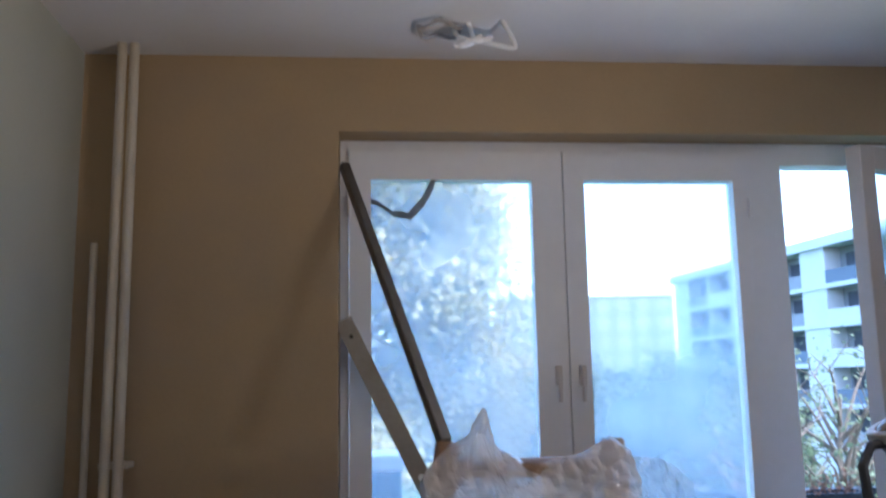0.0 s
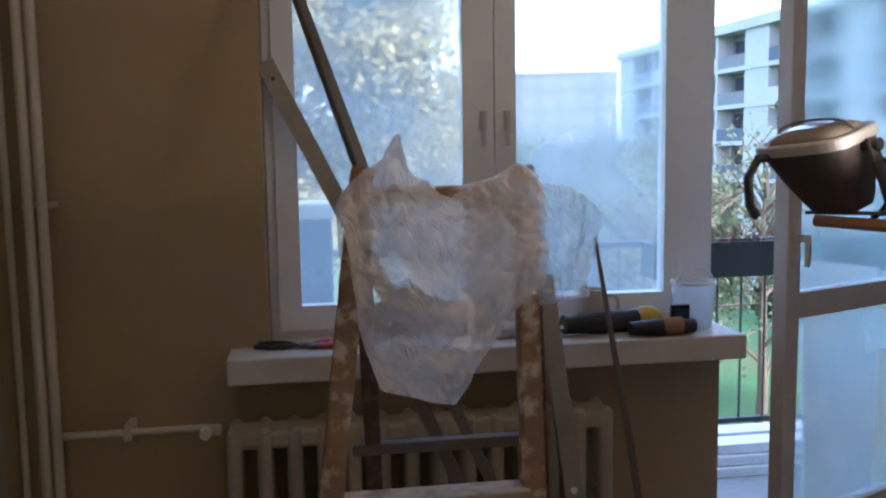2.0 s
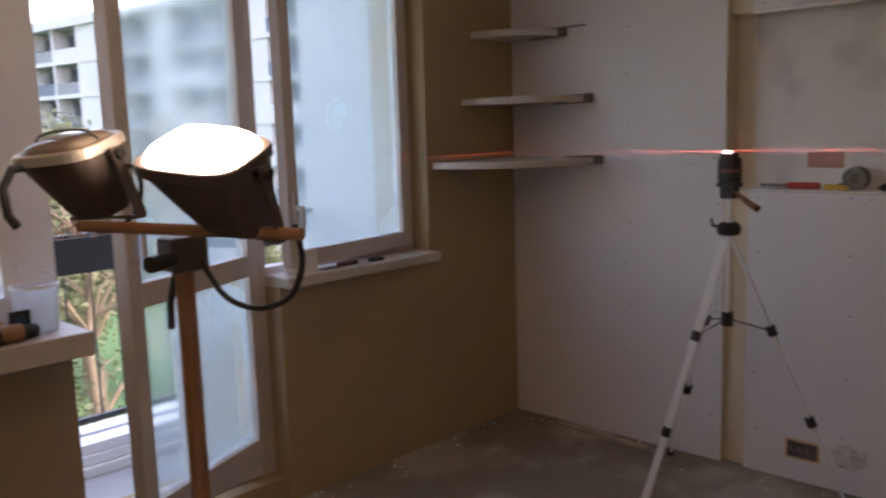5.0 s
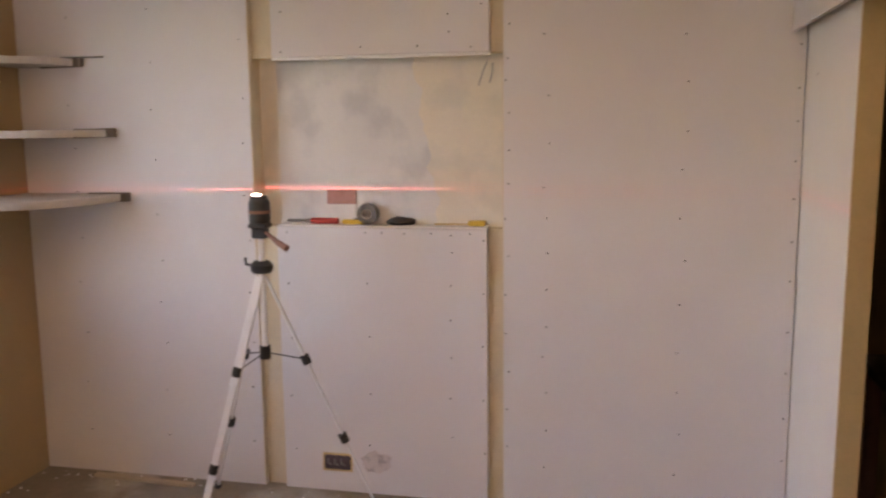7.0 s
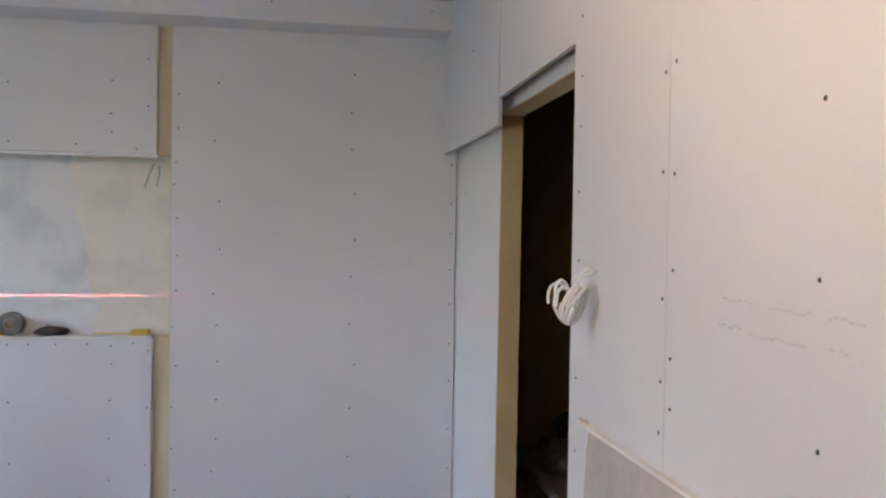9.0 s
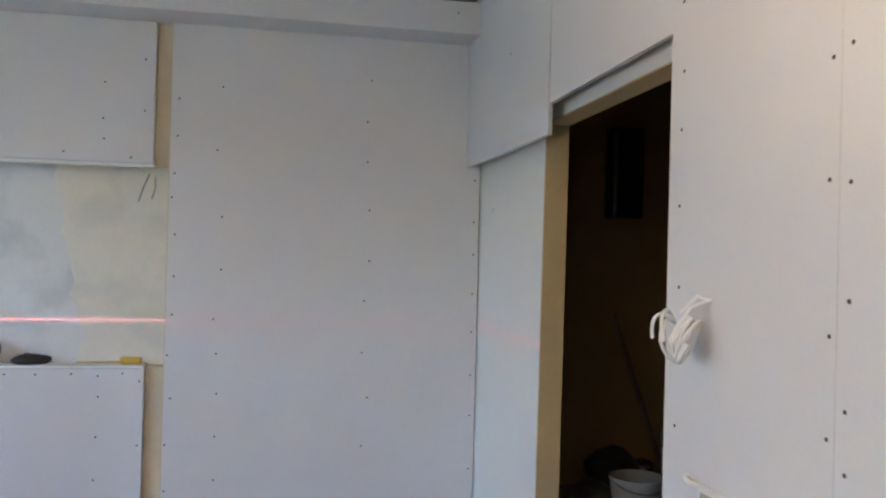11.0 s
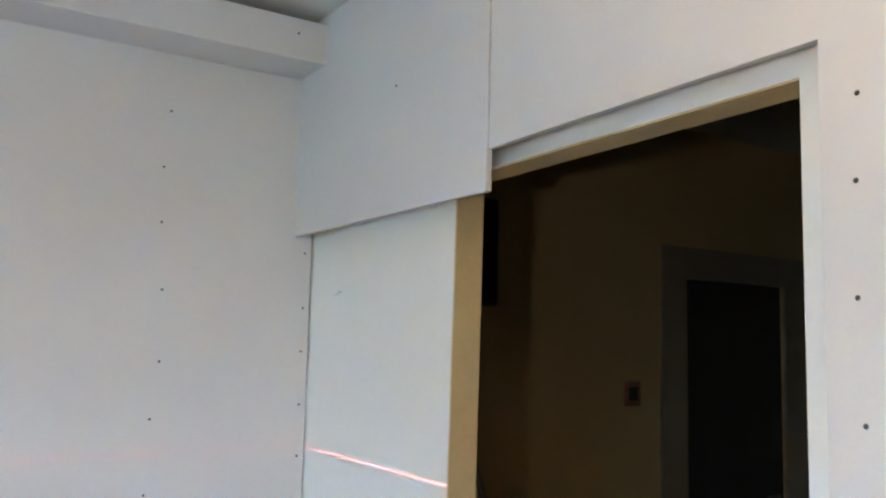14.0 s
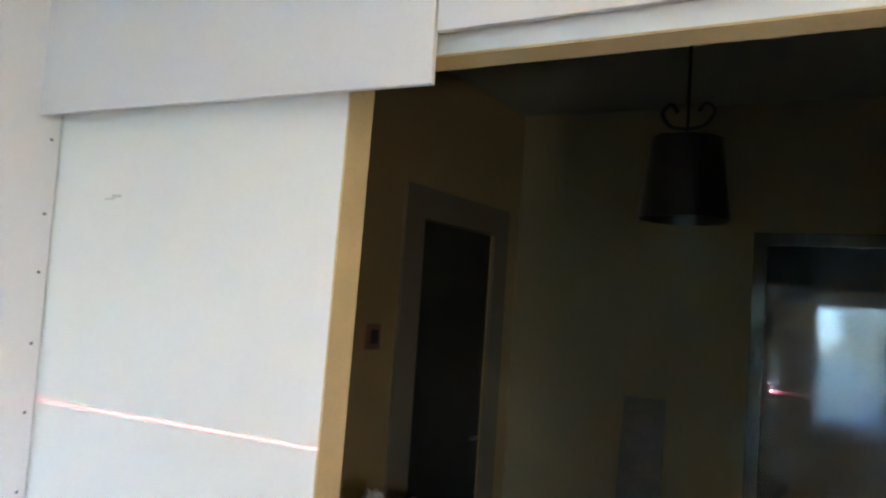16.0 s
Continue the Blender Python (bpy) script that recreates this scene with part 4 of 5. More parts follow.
for fx, fy, wide, joints in ((3.03, 1.61, .034, (.345, .70)), (3.38, 0.958, .011, (.32, .635)), (3.57, 1.79, .013, (.33, .65))):
    foot = Vector((fx, fy, 0))
    top = apex + (foot - apex).normalized() * .03
    leg = part("leg", bar(bmesh.new(), top, top.lerp(foot, .40), wide, .014, (1, 0, 0.3), bevel=.003), M_ALU, tripod)
    part("lower_section", bar(bmesh.new(), top.lerp(foot, .36), top.lerp(foot, .985), wide * .78, .010, (1, 0, 0.3), bevel=.002), M_ALU, leg)
    for u in joints:
        c = top.lerp(foot, u)
        d = (foot - top).normalized() * .018
        part("leg_clamp", rod([c - d, c + d], .017, 10), M_BLACK, leg)
    part("rubber_foot", rod([top.lerp(foot, .98), top.lerp(foot, 1.0) + Vector((0, 0, .006))], .014, 8), M_BLACK, leg)
    part("brace", rod([(TX, TY, 0.74), top.lerp(foot, joints[0])], .003, 6), M_STEEL, leg)
part("brace_hub", rod([(TX, TY, 0.715), (TX, TY, 0.765)], .020, 10), M_BLACK, tripod)

level = empty("laser_level", "black and red rotary line laser on the tripod", "laser level")
part("housing", lathe([(0, 1.233), (.038, 1.233), (.040, 1.245), (.040, LZ - .018), (.036, LZ - .0035), (.030, LZ - .000035), (.0011, LZ - .000035), (.0011, LZ - .002), (0, LZ - .002)],
                      (TX, TY, 0), 28), M_BLACK, level, smooth=False)
part("cap", lathe([(0, LZ + .004), (.0011, LZ + .004), (.0011, LZ + .000035), (.030, LZ + .000035), (.033, LZ + .006), (.030, LZ + .012), (0, LZ + .016)], (TX, TY, 0), 28), M_BLACK, level)
part("red_band", lathe([(.0405, 1.268), (.0415, 1.270), (.0415, 1.278), (.0405, 1.280)], (TX, TY, 0), 28), M_WOOD, level)
part("indicator", boxes((TX - .032, TX - .012, TY - .012, TY + .012, LZ + .015, LZ + .019), bevel=.001), M_SPARK, level, "white lit indicator")
bm = bmesh.new()
ring = [(TX + .034 * math.cos(radians(a)), TY + .034 * math.sin(radians(a))) for a in range(101, 254, 6)]
for (xa, ya), (xb, yb) in zip(ring, ring[1:]):
    bm.faces.new([bm.verts.new(v) for v in ((xa, ya, LZ - .006), (xb, yb, LZ - .006), (xb, yb, LZ + .008), (xa, ya, LZ + .008))])
bmesh.ops.remove_doubles(bm, verts=bm.verts[:], dist=1e-5)
bmesh.ops.solidify(bm, geom=bm.faces[:], thickness=.002)
part("rear_shell", bm, M_BLACK, level)
diode = new("laser_diode", laser_light)
diode.location = (TX, TY, LZ)

# ---- niche: boxes, wires, tools on the ledge ----
ZL = 1.1725
socket = part("socket_box", boxes((XB - .010, XB - .001, 1.17, 1.30, 1.255, 1.315), bevel=.002), M_PRIMER)
tagged(socket, "reddish primed cable patch on the old plaster", "cable patch")
outlet = empty("socket_box", "open double wall box with cable ends", "socket box")
part("box_rim", boxes((XR - .004, XR + .002, 1.183, 1.319, 0.165, 0.173), (XR - .004, XR + .002, 1.183, 1.319, 0.092, 0.100),
                      (XR - .004, XR + .002, 1.183, 1.191, 0.100, 0.165), (XR - .004, XR + .002, 1.311, 1.319, 0.100, 0.165)), M_BEIGE, outlet)
# Thin dark plate on the board paints the shade inside the open box.
part("box_shade", boxes((XR - .0025, XR - .0005, 1.191, 1.311, 0.100, 0.165)), M_MAUVE, outlet)
for y in (1.22, 1.25, 1.28):
    part("wire", rod([(XR - .003, y, .12), (XR - .02, y + .01, .135), (XR - .006, y + .012, .15)], .0025, 6), M_GREYCABLE, outlet)
hole = part("broken_hole", lump((0, 0, 0), (.048, .062, .006), 23, .5), M_ROUGHPATCH, smooth=True)
hole.matrix_world = pose(XR - .001, 1.075, 0.145, 0, -90, 0)
tagged(hole, "rough plastered hole low on the board", "hole")


def wire_end(pts, r, material, label):
    return tagged(part("cable_end", rod(pts, r, 6), material), label, "cable")


wire_end([(XB - .01, .60, 1.84), (XB - .05, .61, 1.80), (XB - .045, .63, 1.74)], .003, M_GREYCABLE, "grey cable end hanging in the niche")
wire_end([(XB - .01, .58, 1.83), (XB - .04, .575, 1.79), (XB - .05, .585, 1.75)], .003, M_GREYCABLE, "grey cable end hanging in the niche")
NX = XR + .06
chisel = empty("screwdriver", "long red handled screwdriver lying on the ledge", "screwdriver")
part("grip", rod([(NX, 1.36, ZL + .013), (NX, 1.24, ZL + .013)], .013, 10), M_RED, chisel)
part("shaft", rod([(NX, 1.47, ZL + .013), (NX, 1.36, ZL + .013)], .006, 8), M_STEEL, chisel)
knife = empty("utility_knife", "yellow and black knife lying on the ledge", "knife")
part("body", boxes((NX - .012, NX + .012, 1.12, 1.22, ZL, ZL + .02), bevel=.004), M_YELLOW, knife)
part("slider", boxes((NX - .006, NX + .006, 1.15, 1.17, ZL + .019, ZL + .026), bevel=.002), M_BLACK, knife)
tape = empty("tape_roll", "dusty grey tape roll standing on the ledge", "tape")
bm = lathe([(.022, -.022), (.044, -.022), (.044, .022), (.022, .022), (.022, -.022)], (0, 0, 0), 24)
bm.transform(Matrix.Translation((NX + .01, 1.11, ZL + .0445)) @ Matrix.Rotation(radians(90), 4, "Y") @ Matrix.Rotation(radians(0), 4, "X"))
part("roll", bm, M_STEEL, tape)
bm = lathe([(.019, -.023), (.022, -.023), (.022, .023), (.019, .023), (.019, -.023)], (0, 0, 0), 24)
bm.transform(Matrix.Translation((NX + .01, 1.11, ZL + .0445)) @ Matrix.Rotation(radians(90), 4, "Y"))
part("core", bm, M_SHELF, tape)
glove = tagged(part("work_glove", lump((NX, 0.965, ZL + .014), (.035, .062, .022), 4), M_BLACK, smooth=True), "crumpled black work glove on the ledge", "glove")
pencil = tagged(part("pencil", rod([(NX, .82, ZL + .005), (NX + .01, .68, ZL + .005)], .0045, 6), M_BEIGE), "carpenter pencil lying on the ledge", "pencil")
sponge = tagged(part("sponge", boxes((NX - .02, NX + .02, 0.605, 0.675, ZL, ZL + .022), bevel=.006), M_YELLOW), "small yellow sponge on the ledge", "sponge")

# ---- things on the window sill ----
SZ = 0.8745
mug = empty("mug", "pale glazed mug on the window sill", "mug")
part("cup", lathe([(0, .002), (.037, 0), (.040, .006), (.043, .130), (.040, .130), (.037, .010), (0, .008)], (0.985, 2.72, SZ), 24), M_MUG, mug, smooth=True)
part("handle", rod([(1.022, 2.71, SZ + .112), (1.058, 2.70, SZ + .104), (1.062, 2.70, SZ + .062), (1.022, 2.71, SZ + .045)], .0055, 8), M_MUG, mug)
gun = empty("angle_grinder", "black and orange power tool lying on the sill", "power tool")
part("motor", rod([(0.87, 2.64, SZ + .036), (1.11, 2.67, SZ + .036)], .034, 16, radii=[.030, .036]), M_BLACK, gun, smooth=True)
part("gear_head", lump((1.15, 2.675, SZ + .034), (.05, .04, .042), 6, .12), M_YELLOW, gun, smooth=True)
part("disc_guard", rod([(1.165, 2.665, SZ + .012), (1.165, 2.665, SZ + .022)], .04, 16), M_STEEL, gun)
part("cable", rod([(0.87, 2.64, SZ + .03), (0.82, 2.66, SZ + .012), (0.77, 2.62, SZ + .009), (0.72, 2.66, SZ + .009), (0.80, 2.72, SZ + .009)], .006, 8), M_CABLE, gun)
cutter = empty("multi_tool", "dark multi tool with a yellow grip on the sill", "power tool")
part("body", rod([(1.06, 2.585, SZ + .026), (1.15, 2.59, SZ + .026), (1.27, 2.60, SZ + .024)], .025, 14, radii=[.020, .027, .020]), M_BLACK, cutter, smooth=True)
part("grip", rod([(1.16, 2.591, SZ + .0275), (1.225, 2.596, SZ + .0265)], .027, 14), M_ORANGE, cutter, smooth=True)
tub = empty("plastic_tub", "milky plastic tub with a label on the sill", "tub")
part("tub_wall", lathe([(0, .002), (.055, .0), (.058, .004), (.068, .14), (.065, .14), (.055, .008), (0, .006)], (1.31, 2.695, SZ), 24), M_TUB, tub, smooth=True)
part("rim", lathe([(.065, .138), (.071, .138), (.071, .146), (.065, .146), (.065, .138)], (1.31, 2.695, SZ), 24), M_WHITEP, tub)
part("bail", rod([(1.245, 2.69, SZ + .142), (1.27, 2.68, SZ + .178), (1.32, 2.68, SZ + .19), (1.36, 2.685, SZ + .17), (1.377, 2.69, SZ + .142)], .0035, 6), M_WHITEP, tub)
card = empty("tool_case", "small dark framed case on the sill", "case")
part("case_frame", frame_bm(1.205, 1.262, SZ, SZ + .085, 2.615, 2.63, .010), M_BLACK, card)
part("face", boxes((1.214, 1.253, 2.62, 2.626, SZ + .010, SZ + .076)), M_BLUE, card)
rag = tagged(part("cloth_rag", lump((0.70, 2.69, SZ + .015), (.09, .05, .028), 12), M_SHELF, smooth=True), "crumpled grey rag on the sill", "rag")


def pliers(x, y, turn, grip, label):
    p = empty("pliers", label, "pliers", "hand tools on the sill", at=(x, y, SZ + .009))
    p.rotation_euler = (0, 0, radians(turn))
    for s in (-1, 1):
        part("handle", rod([(0, 0, 0), (.03, s * .018, 0), (.08, s * .028, 0), (.12, s * .02, 0)], .008, 8, radii=[.006, .008, .008, .007]), grip, p)
    part("jaw", boxes((-.05, 0, -.011, .011, -.007, .007), bevel=.004), M_STEEL, p)
    return p


pliers(0.075, 2.66, 170, M_BLACK, "dark pliers lying on the dusty sill")
pliers(0.155, 2.645, 20, M_RED, "red handled pliers lying on the dusty sill")
pliers(0.24, 2.69, 200, M_RED, "red handled cutters lying on the dusty sill")
trowel = empty("putty_knife", "small putty knife lying on the pale sill", "putty knife")
part("blade", boxes((2.42, 2.50, 2.68, 2.73, .9055, .908)), M_STEEL, trowel)
part("grip", rod([(2.50, 2.705, .914), (2.60, 2.70, .914)], .009, 8), M_WOOD, trowel)
lighter = tagged(part("bit_box", boxes((2.66, 2.73, 2.67, 2.70, .9055, .92), bevel=.004), M_BLACK), "small black bit box on the pale sill", "box")
packet = tagged(part("white_packet", boxes((2.28, 2.40, 2.70, 2.76, .9055, .99), bevel=.006), M_WHITEP), "white packet on the pale sill", "packet")

# ---- strip hanging in the first pane, wires on the ceiling ----
bm = bmesh.new()
arc = [(0.295, 2.152), (0.285, 2.11), (0.255, 2.055), (0.215, 2.015), (0.165, 2.02), (0.125, 2.05), (0.085, 2.065)]
prev = None
for x, z in arc:
    now = [bm.verts.new((x, 2.79, z)), bm.verts.new((x - .012, 2.786, z + .022))]
    if prev:
        bm.faces.new((prev[0], now[0], now[1], prev[1]))
    prev = now
bmesh.ops.solidify(bm, geom=bm.faces[:], thickness=.002)
tagged(part("torn_strip", bm, M_BAG), "torn sealing strip hanging over the pane", "strip")
wires = empty("ceiling_wires", "loose white and grey wires hanging from the ceiling", "wires")
rnd = random.Random(5)
CX, CY = 0.38, 2.43
part("wire", rod([(CX - .10 + .06 * math.cos(a) , CY + .05 * math.sin(a), ZC - .012 - .02 * math.sin(a * 2) ** 2) for a in (k * .5 for k in range(26))], .0055, 6), M_GREYCABLE, wires)
for pts in ([(CX - .06, CY + .02, ZC), (CX - .05, CY - .02, ZC - .05), (CX, CY - .04, ZC - .07), (CX + .04, CY - .02, ZC - .05), (CX + .02, CY + .03, ZC - .04), (CX - .06, CY + .02, ZC - .06)],
            [(CX + .07, CY - .02, ZC), (CX + .085, CY - .04, ZC - .04), (CX + .10, CY - .05, ZC - .09), (CX + .05, CY - .03, ZC - .075), (CX, CY, ZC - .05)],
            [(CX - .02, CY, ZC), (CX - .01, CY - .01, ZC - .06), (CX - .05, CY - .03, ZC - .08), (CX + .01, CY - .05, ZC - .06)]):
    part("wire", rod(pts, .0068, 6), M_CABLE, wires)

# ---- cable coil, board and notes by the opening ----
coil = empty("cable_coil", "white cable coil hanging from the plasterboard", "cable coil")
rnd = random.Random(11)
root, away, side = Vector((1.885, YS + .058, 1.407)), Vector((-.68, .73, 0)), Vector((-.73, -.68, 0))
for k in range(9):
    lean = radians((-9 if k < 4 else 22) + rnd.uniform(-8, 8))
    up = Vector((0, 0, 1)) * math.cos(lean) + side * math.sin(lean)
    ra, ru = rnd.uniform(.020, .030), rnd.uniform(.034, .044)
    turn = radians(rnd.uniform(-30, 30))
    out = away * math.cos(turn) + side * math.sin(turn)
    pts = []
    for q in range(27):
        a = 2 * math.pi * q / 26
        pts.append(root + up * (ru + .002 + ru * math.sin(a)) + out * (ra * math.cos(a)) + side * (.0005 * q))
    part("loop", rod(pts, .0034, 8), M_CABLE, coil, smooth=True)
part("lead", rod([(1.87, YS, 1.512), (1.875, YS + .02, 1.52), (1.885, YS + .045, 1.490)], .003, 6), M_CABLE, coil)
part("lead", rod([(1.865, YS, 1.515), (1.88, YS + .03, 1.50), (1.885, YS + .055, 1.455)], .003, 6), M_CABLE, coil)
sheet = empty("plasterboard_sheet", "grey plasterboard sheet leaning on the wall", "board")
bm = boxes((0.62, 1.86, -.0125, 0, 0, 1.20), bevel=.002)
tilt = Matrix.Translation((0, YS + .075, .001)) @ Matrix.Rotation(radians(2.8), 4, "X")
bm.transform(tilt)
part("board_face", bm, M_SHELF, sheet)
bm = boxes((0.62, 1.86, -.013, .0005, 1.2, 1.206), (1.86, 1.864, -.013, .0005, 0, 1.206))
bm.transform(tilt)
part("cut_edge", bm, M_SKIM, sheet)
note = empty("wall_note", "two faint lines of pencil writing on the board", "note")
rnd = random.Random(3)
for x0, x1, z in ((1.376, 1.29, 1.501), (1.258, 1.16, 1.498), (1.13, 1.065, 1.498), (1.386, 1.315, 1.465), (1.302, 1.169, 1.460), (1.136, 1.091, 1.462)):
    x = x1
    while x < x0 - .008:
        w, h = rnd.uniform(.006, .014), rnd.uniform(.004, .010)
        part("stroke", boxes((x, min(x + w, x0), YS, YS + .0006, z - h * .6, z - h * .6 + rnd.uniform(.002, .004))), M_PENCIL, note)
        x += w + rnd.uniform(.001, .004)
for x in (1.549,):
    structure("board_joint", boxes((x - .0006, x + .0006, YS, YS + .0006, 0, ZC)), M_PENCIL, "fine joint between two plasterboards", "joint")
scuff = tagged(part("fixing_hook", rod([(1.905, YS, 1.205), (1.90, YS + .02, 1.215), (1.885, YS + .025, 1.21), (1.88, YS, 1.20)], .004, 6), M_SKIM), "small wire hook in the board", "hook")

part("scuff", boxes((3.452, 3.478, YO, YO + .0006, 1.742, 1.748), (3.470, 3.500, YO, YO + .0006, 1.738, 1.741)), M_PENCIL, old_wall, "faint pencil scuff")

# ---- plaster crumbs and a strip on the floor ----
tagged(part("floor_strip", bar(bmesh.new(), (3.585, 2.41, .008), (3.56, 1.90, .008), .03, .014), M_FLOORSTRIP), "pale wooden strip lying on the floor", "strip")
rnd = random.Random(44)
bm = bmesh.new()
for k in range(60):
    if k % 2:
        p = Vector((XR - abs(rnd.gauss(0, .09)) - .01, rnd.uniform(0.7, 2.66), 0))
    else:
        p = Vector((rnd.uniform(2.3, 3.6), YN - abs(rnd.gauss(0, .09)) - .01, 0))
    r = rnd.uniform(.003, .009)
    vs = [bm.verts.new(p + Vector(v) * r * rnd.uniform(.6, 1.2)) for v in ((1, 0, 0), (-.6, .9, 0), (-.6, -.9, 0), (.1, .1, 1.1))]
    for f in ((0, 1, 3), (1, 2, 3), (2, 0, 3), (0, 2, 1)):
        bm.faces.new([vs[i] for i in f])
tagged(part("plaster_crumbs", bm, M_SKIM), "scattered crumbs of white plaster along the walls", "rubble", kind="stuff")

# ---- the room behind the opening ----
door_2 = empty("door_2", "dark stained door in a dull frame", "door", kind="structure")
part("door_leaf", boxes((X2 + .006, X2 + .046, -2.815, -2.215, 0.005, 1.895), bevel=.002), M_DARKDOOR, door_2)
part("door_handle", rod([(X2 + .006, -2.76, 1.02), (X2 - .015, -2.76, 1.02), (X2 - .015, -2.69, 1.02)], .008, 8), M_STEEL, door_2)
switch = empty("light_switch", "dark square wall switch", "switch")
part("plate", boxes((X2 - .010, X2, -1.96, -1.875, 1.405, 1.495), bevel=.003), M_WOOD, switch)
part("rocker", boxes((X2 - .015, X2 - .010, -1.94, -1.895, 1.425, 1.475), bevel=.002), M_BLACK, switch)
cab = empty("wall_speaker", "black box speaker high on the wall", "speaker")
part("cabinet", boxes((X2 - .09, X2, -1.235, -1.11, 1.74, 2.09), bevel=.008), M_BLACK, cab)
part("grille", boxes((X2 - .096, X2 - .09, -1.225, -1.12, 1.76, 2.07), bevel=.002), M_SHADE, cab)
pendant = empty("pendant_lamp", "dark drum shaded pendant lamp, unlit", "pendant lamp")
bm = lathe([(.099, .236), (.102, .236), (.109, .18), (.115, .12), (.123, .06), (.130, 0), (.127, 0), (.120, .06), (.112, .12), (.106, .18), (.099, .236)], (0, 0, 0), 44)
for v in bm.verts:
    ruffle = 1 + .022 * noise.noise(Vector((v.co.x * 26, v.co.y * 26, v.co.z * 7)))
    v.co = Vector((v.co.x * ruffle + 2.665, v.co.y * ruffle - 1.90, v.co.z + 1.864 + .004 * noise.noise(Vector((v.co.x * 30, v.co.y * 30, 3)))))
part("shade", bm, M_SHADE, pendant, smooth=True)
part("cord", rod([(2.665, -1.90, 2.10), (2.665, -1.90, ZC)], .005, 6), M_BLACK, pendant)
for s in (-1, 1):
    part("scroll_arm", rod([(2.665, -1.90, 2.13), (2.665 + s * .05, -1.90, 2.14), (2.665 + s * .075, -1.90, 2.18), (2.665 + s * .05, -1.90, 2.205), (2.665 + s * .03, -1.90, 2.18)], .006, 6), M_BLACK, pendant)
part("bulb", lathe([(0, -.05), (.02, -.042), (.026, -.02), (.014, .02), (.012, .04)], (2.665, -1.90, 1.95), 14), M_WHITEP, pendant)
part("spider", rod([(2.56, -1.90, 2.10), (2.77, -1.90, 2.10)], .003, 6), M_BLACK, pendant)
mirror = empty("wrapped_mirror", "tall dark mirror wrapped in clear film", "mirror")
def lean_back(bm):
    """Foot of the mirror forward of the wall, its top against it."""
    for v in bm.verts:
        v.co.y += (1.955 - v.co.z) * math.tan(radians(1.6))
    return bm


part("mirror_frame", lean_back(frame_bm(1.75, 2.655, 0.005, 1.955, YF + .005, YF + .05, .05)), M_DARKDOOR, mirror)
part("mirror_glass", lean_back(boxes((1.80, 2.605, YF + .01, YF + .03, 0.055, 1.905))), M_MIRROR, mirror)
bm = bmesh.new()
grid = []
for j in range(61):
    line = []
    for i in range(31):
        x, z = 1.755 + .895 * i / 30, .02 + 1.93 * j / 60
        fold = abs(noise.noise(Vector((x * 5 + z * 3, z * 4, 2)))) * .020 + abs(noise.noise(Vector((x * 16 - z * 9, z * 11, 5)))) * (.012 if z < 1.25 else .004)
        line.append(bm.verts.new((x, YF + .056 + fold, z)))
    grid.append(line)
for a, b in zip(grid, grid[1:]):
    for i in range(30):
        bm.faces.new((a[i], a[i + 1], b[i + 1], b[i]))
part("film_wrap", lean_back(bm), M_WRAP, mirror, "creased clear wrapping film")
board = tagged(part("leaning_plank", bar(bmesh.new(), (3.07, YF + .20, 0.015), (3.07, YF + .03, 1.24), .18, .02, (0, 1, .1)), M_STEEL), "blue grey plank leaning on the far wall", "plank")

tagged(part("broom_stick", rod([(3.593, -1.592, 0.012), (3.690, -1.145, 1.370)], .011, 8), M_GREYWOOD), "dark wooden broom stick leaning on the ochre wall", "stick")
bench = empty("work_table", "cluttered trestle table in the dim room", "table")
part("tabletop", boxes((2.75, 3.60, -2.02, -0.80, 0.70, 0.735), bevel=.003), M_GREYWOOD, bench)
for x in (2.80, 3.55):
    for y in (-1.97, -0.85):
        part("leg", boxes((x - .025, x + .025, y - .025, y + .025, 0, 0.70)), M_WOOD, bench)
TZ = .735
for c, s, seed, mm, lab in (((3.42, -1.53, TZ + .178), (.065, .07, .115), 1, M_BAG, "crumpled white paper sack on a black case"),
                            ((3.32, -1.69, TZ + .07), (.08, .07, .10), 2, M_BAG, "half folded white sack on the table"),
                            ((3.45, -1.80, TZ + .10), (.11, .09, .12), 7, M_RED2, "dull red grey sack on the table"),
                            ((3.46, -1.34, TZ + .194), (.07, .085, .062), 3, M_GREEN, "crumpled dark green cloth on a carton"),
                            ((3.42, -1.04, TZ + .07), (.13, .09, .10), 5, M_BLACK, "black tool bag on the table"),
                            ((3.25, -0.90, TZ + .04), (.12, .08, .06), 11, M_STEEL, "grey rag lying on the table"),
                            ((2.93, -1.60, TZ + .05), (.10, .08, .09), 13, M_WOOD, "brown cloth lying on the table"),
                            ((3.12, -1.76, TZ + .05), (.12, .10, .06), 8, M_RED, "faded red cloth on the table")):
    soft = mm in (M_GREEN, M_RED, M_STEEL, M_WOOD)
    tagged(part("rag" if soft else "sack", lump(c, s, seed, .35), mm, smooth=True), lab, "cloth" if soft else "sack")
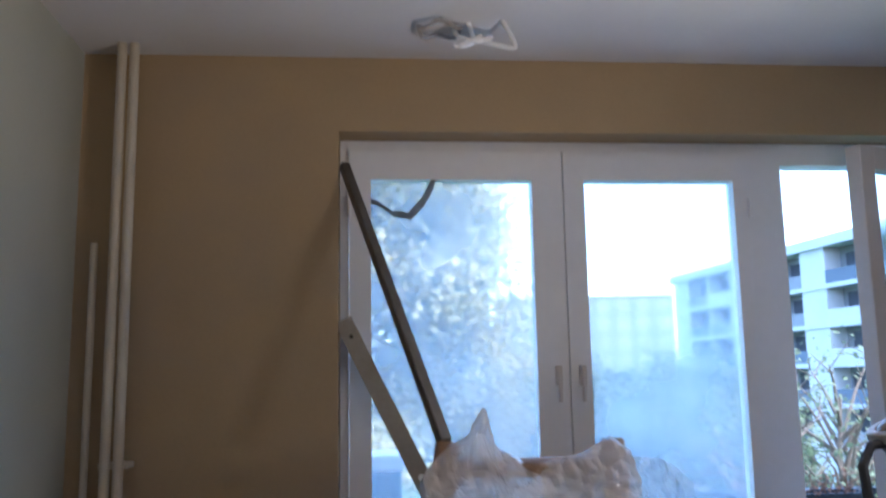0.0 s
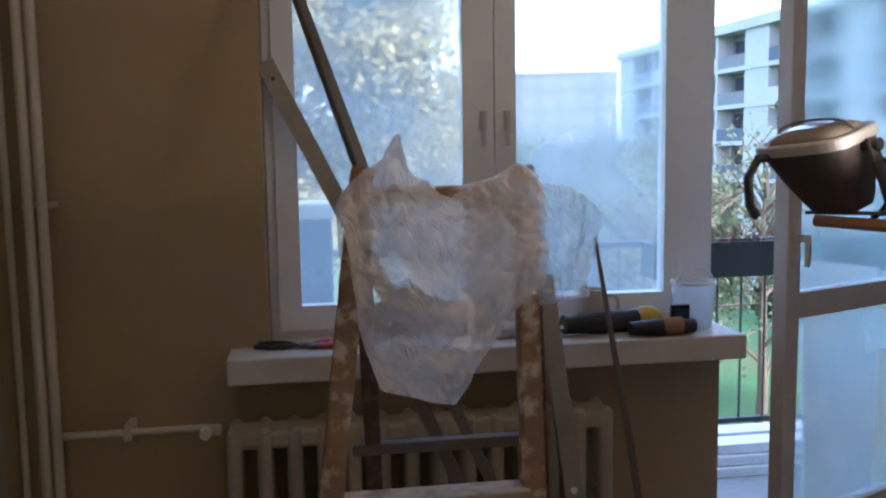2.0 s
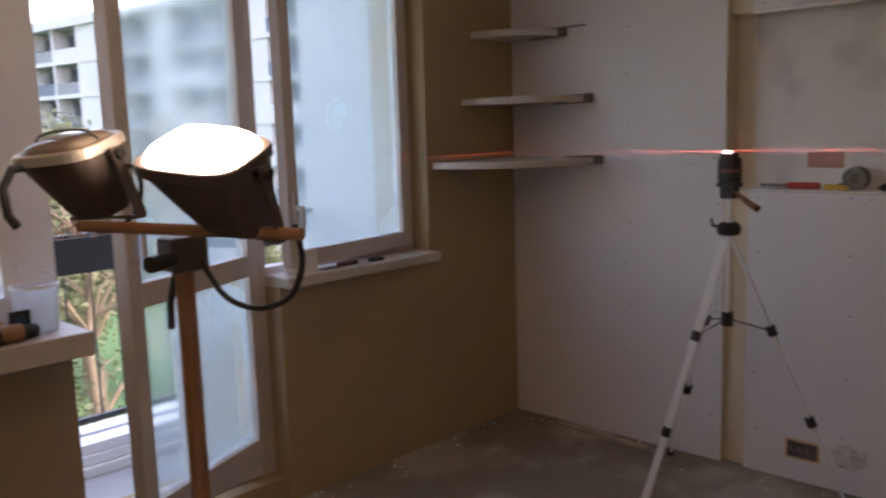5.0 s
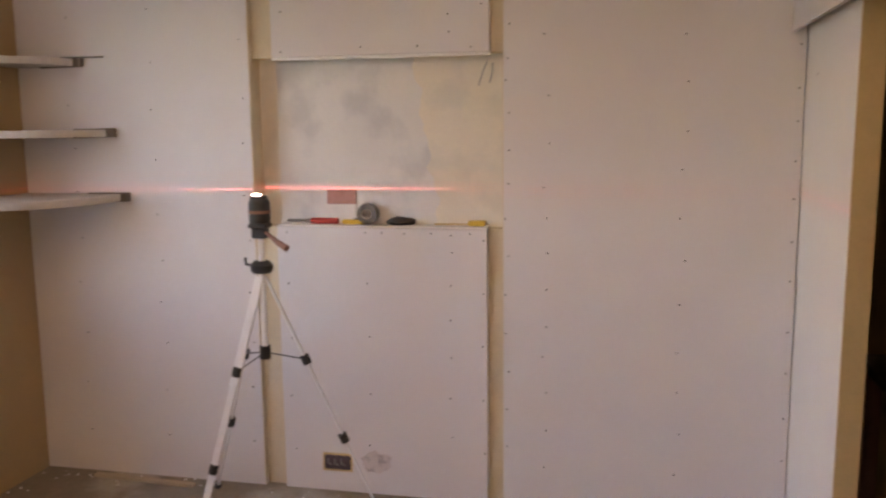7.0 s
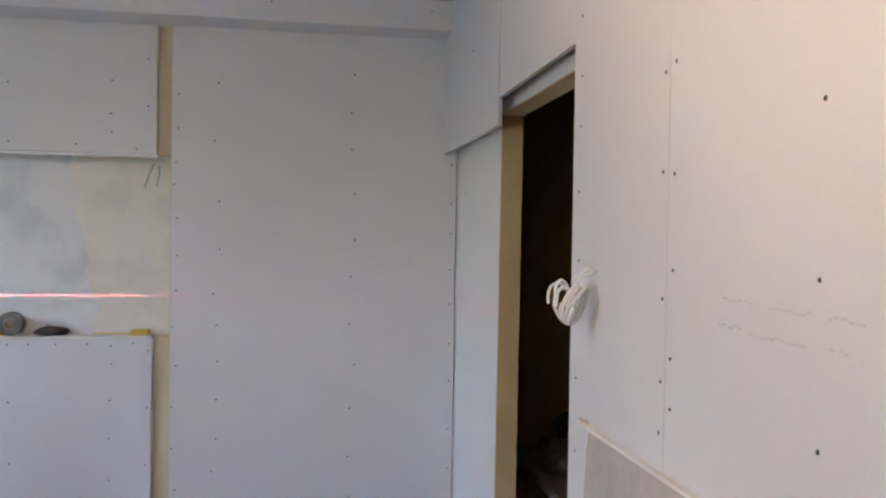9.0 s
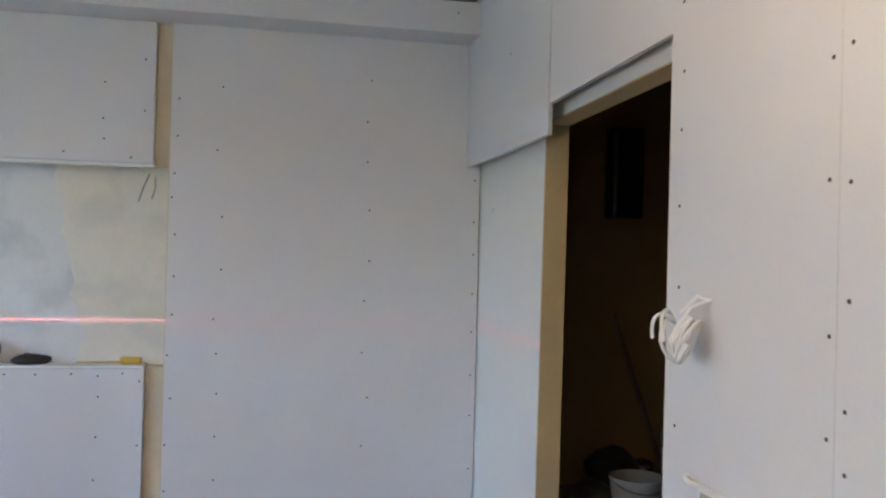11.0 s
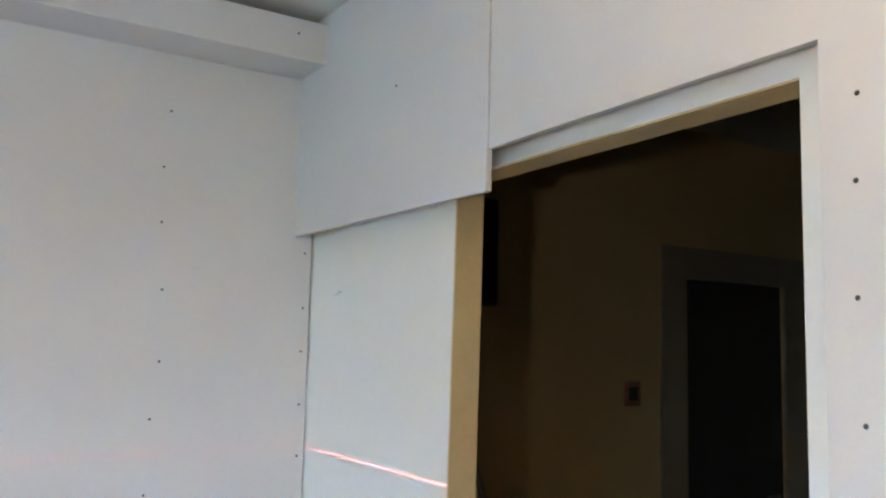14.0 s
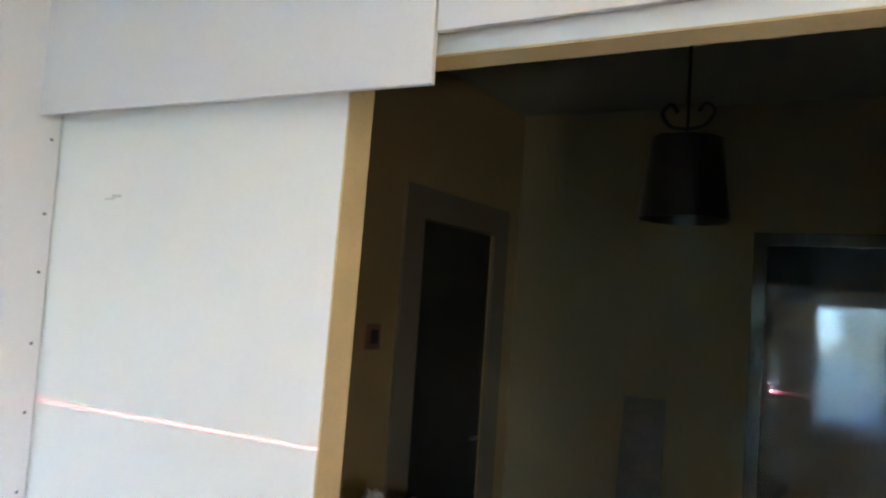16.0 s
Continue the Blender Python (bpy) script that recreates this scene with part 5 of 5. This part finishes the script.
for x, y, mm, lab, k in ((3.12, -1.38, M_BLUE, "blue plastic bucket among the clutter", 1.0), (2.88, -1.84, M_BAG, "grey plastic bucket on the table edge", .9),
                         (3.10, -0.985, M_BAG, "dusty pale bucket with a worn rim", .90)):
    b = empty("bucket", lab, "bucket", "buckets on the table")
    part("pail", lathe([(0, .004), (.075 * k, 0), (.095 * k, .15), (.098 * k, .15), (.098 * k, .158), (.091 * k, .158), (.072 * k, .010), (0, .010)], (x, y, TZ), 24), mm, b, smooth=True)
    part("bail", rod([(x, y - .095 * k, TZ + .15), (x - .07 * k, y - .07 * k, TZ + .13), (x - .10 * k, y, TZ + .12), (x - .07 * k, y + .07 * k, TZ + .13), (x, y + .095 * k, TZ + .15)], .003, 6), M_STEEL, b)
for x, y, w, d, h, mm, lab in ((3.20, -1.90, .16, .10, .09, M_BLUE, "small blue tool box on the table"), (3.27, -1.44, .07, .07, .12, M_BAG, "white paint tin on the table"),
                               (3.46, -1.34, .12, .14, .155, M_GREYWOOD, "dull brown carton on the table"), (3.42, -1.53, .15, .18, .107, M_BLACK, "black tool case on the table"), (3.53, -1.20, .07, .07, .10, M_BLACK, "small black tin on the table")):
    tagged(part("box", boxes((x - w / 2, x + w / 2, y - d / 2, y + d / 2, TZ, TZ + h), bevel=.006), mm), lab, "box")
rnd = random.Random(21)
for k in range(7):
    p = Vector((rnd.uniform(2.8, 3.4), rnd.uniform(-1.7, -1.05), TZ + .06))
    pts = [p]
    for q in range(5):
        p = p + Vector((rnd.uniform(-.12, .12), rnd.uniform(-.12, .12), rnd.uniform(-.035, .035)))
        pts.append(p)
    pts[0].z, pts[-1].z = TZ + .006, TZ + .006
    tagged(part("loose_cable", rod(pts, .006, 6), M_BEIGE if k == 2 else M_GREYCABLE), "dull yellow cable tangled on the table" if k == 2 else "grey cable tangled on the table", "cable", "cables on the table")

# ---- screws in the plasterboard ----
screw_me = bpy.data.meshes.new("screw")
bm = lathe([(0, .0012), (.0027, .0012), (.0036, 0)], (0, 0, 0), 8)
bm.to_mesh(screw_me)
bm.free()
screw_me.materials.append(M_IRON)
rnd = random.Random(31)


def screw(parent, p, turn):
    ob = new("screw", screw_me)
    ob.parent = parent
    ob.matrix_basis = Matrix.Translation(p) @ turn


EAST, SOUTH = pose(0, 0, 0, 0, -90, 0), pose(0, 0, 0, -90, 0, 0)
for y, zs in ((0.508, (2.10, 1.97, 1.84, 1.756, 1.628, 1.483, 1.35, 1.21, 1.06, .90, .74, .58, .42, .26)),
              (0.352, (2.149, 1.927, 1.694, 1.509, 1.336, 1.215, 1.075, .926, .774, .649, .50, .34, .18)),
              (-0.172, (2.206, 2.055, 1.91, 1.736, 1.552, 1.407, 1.22, 1.057, .883, .69, .53, .36, .19)),
              (-0.566, (1.86, 1.705, 1.584, 1.438, 1.298, 1.138, .988, .791, .629, .45, .28))):
    for z in zs:
        screw(wall_east, (XR, y + rnd.uniform(-.012, .012) * (y > -.5), z), EAST)
for y in (1.63, 2.05, 2.45):
    z = 0.2
    while z < 2.30:
        screw(wall_east, (XR, y + rnd.uniform(-.012, .012), z), EAST)
        z += rnd.uniform(.18, .25)
for y, zs in ((0.74, (1.138, 1.068, .931, .785, .625, .45, .28, 2.141, 2.017, 1.948)), (1.10, (1.145, .93, .70, .45, .22, 1.90, 2.12)),
              (1.45, (1.14, .92, .68, .42, .18, 1.89, 2.05, 2.22)), (0.605, (1.12, .90, .68, .45, .22, 2.227, 2.05))):
    for z in zs:
        screw(wall_east, (XR, y + rnd.uniform(-.008, .008), z), EAST)
for y, z in ((1.031, 1.145), (.935, 1.144), (.822, 1.146), (.658, 1.147), (.867, 1.898), (.65, 1.887)):
    screw(wall_east, (XR, y, z), EAST)
for x, zs in ((1.980, (2.044, 1.917, 1.813, 1.676, 1.531, 1.417, 1.283, 1.13, .95, .75, .52, .30)),
              (1.567, (2.32, 2.15, 1.991, 1.85, 1.689, 1.483, 1.348, 1.264)), (1.530, (2.38, 2.20, 2.03, 1.861, 1.683, 1.531, 1.39, 1.31)),
              (1.144, (2.36, 2.15, 1.94, 1.743, 1.537, 1.341)), (0.72, (2.3, 2.05, 1.8, 1.55, 1.30))):
    for z in zs:
        screw(wall_south, (x + rnd.uniform(-.004, .004), YS, z), SOUTH)
for x, z in ((3.08, 2.20), (2.735, 2.40), (2.70, 2.38), (2.4, 2.42)):
    screw(wall_south, (x, YS + (.005 if x > 2.72 else 0), z), SOUTH)
for y in (0.0, .6, 1.3, 2.0):
    screw(beam, (3.48, y - .45, 2.43), EAST)
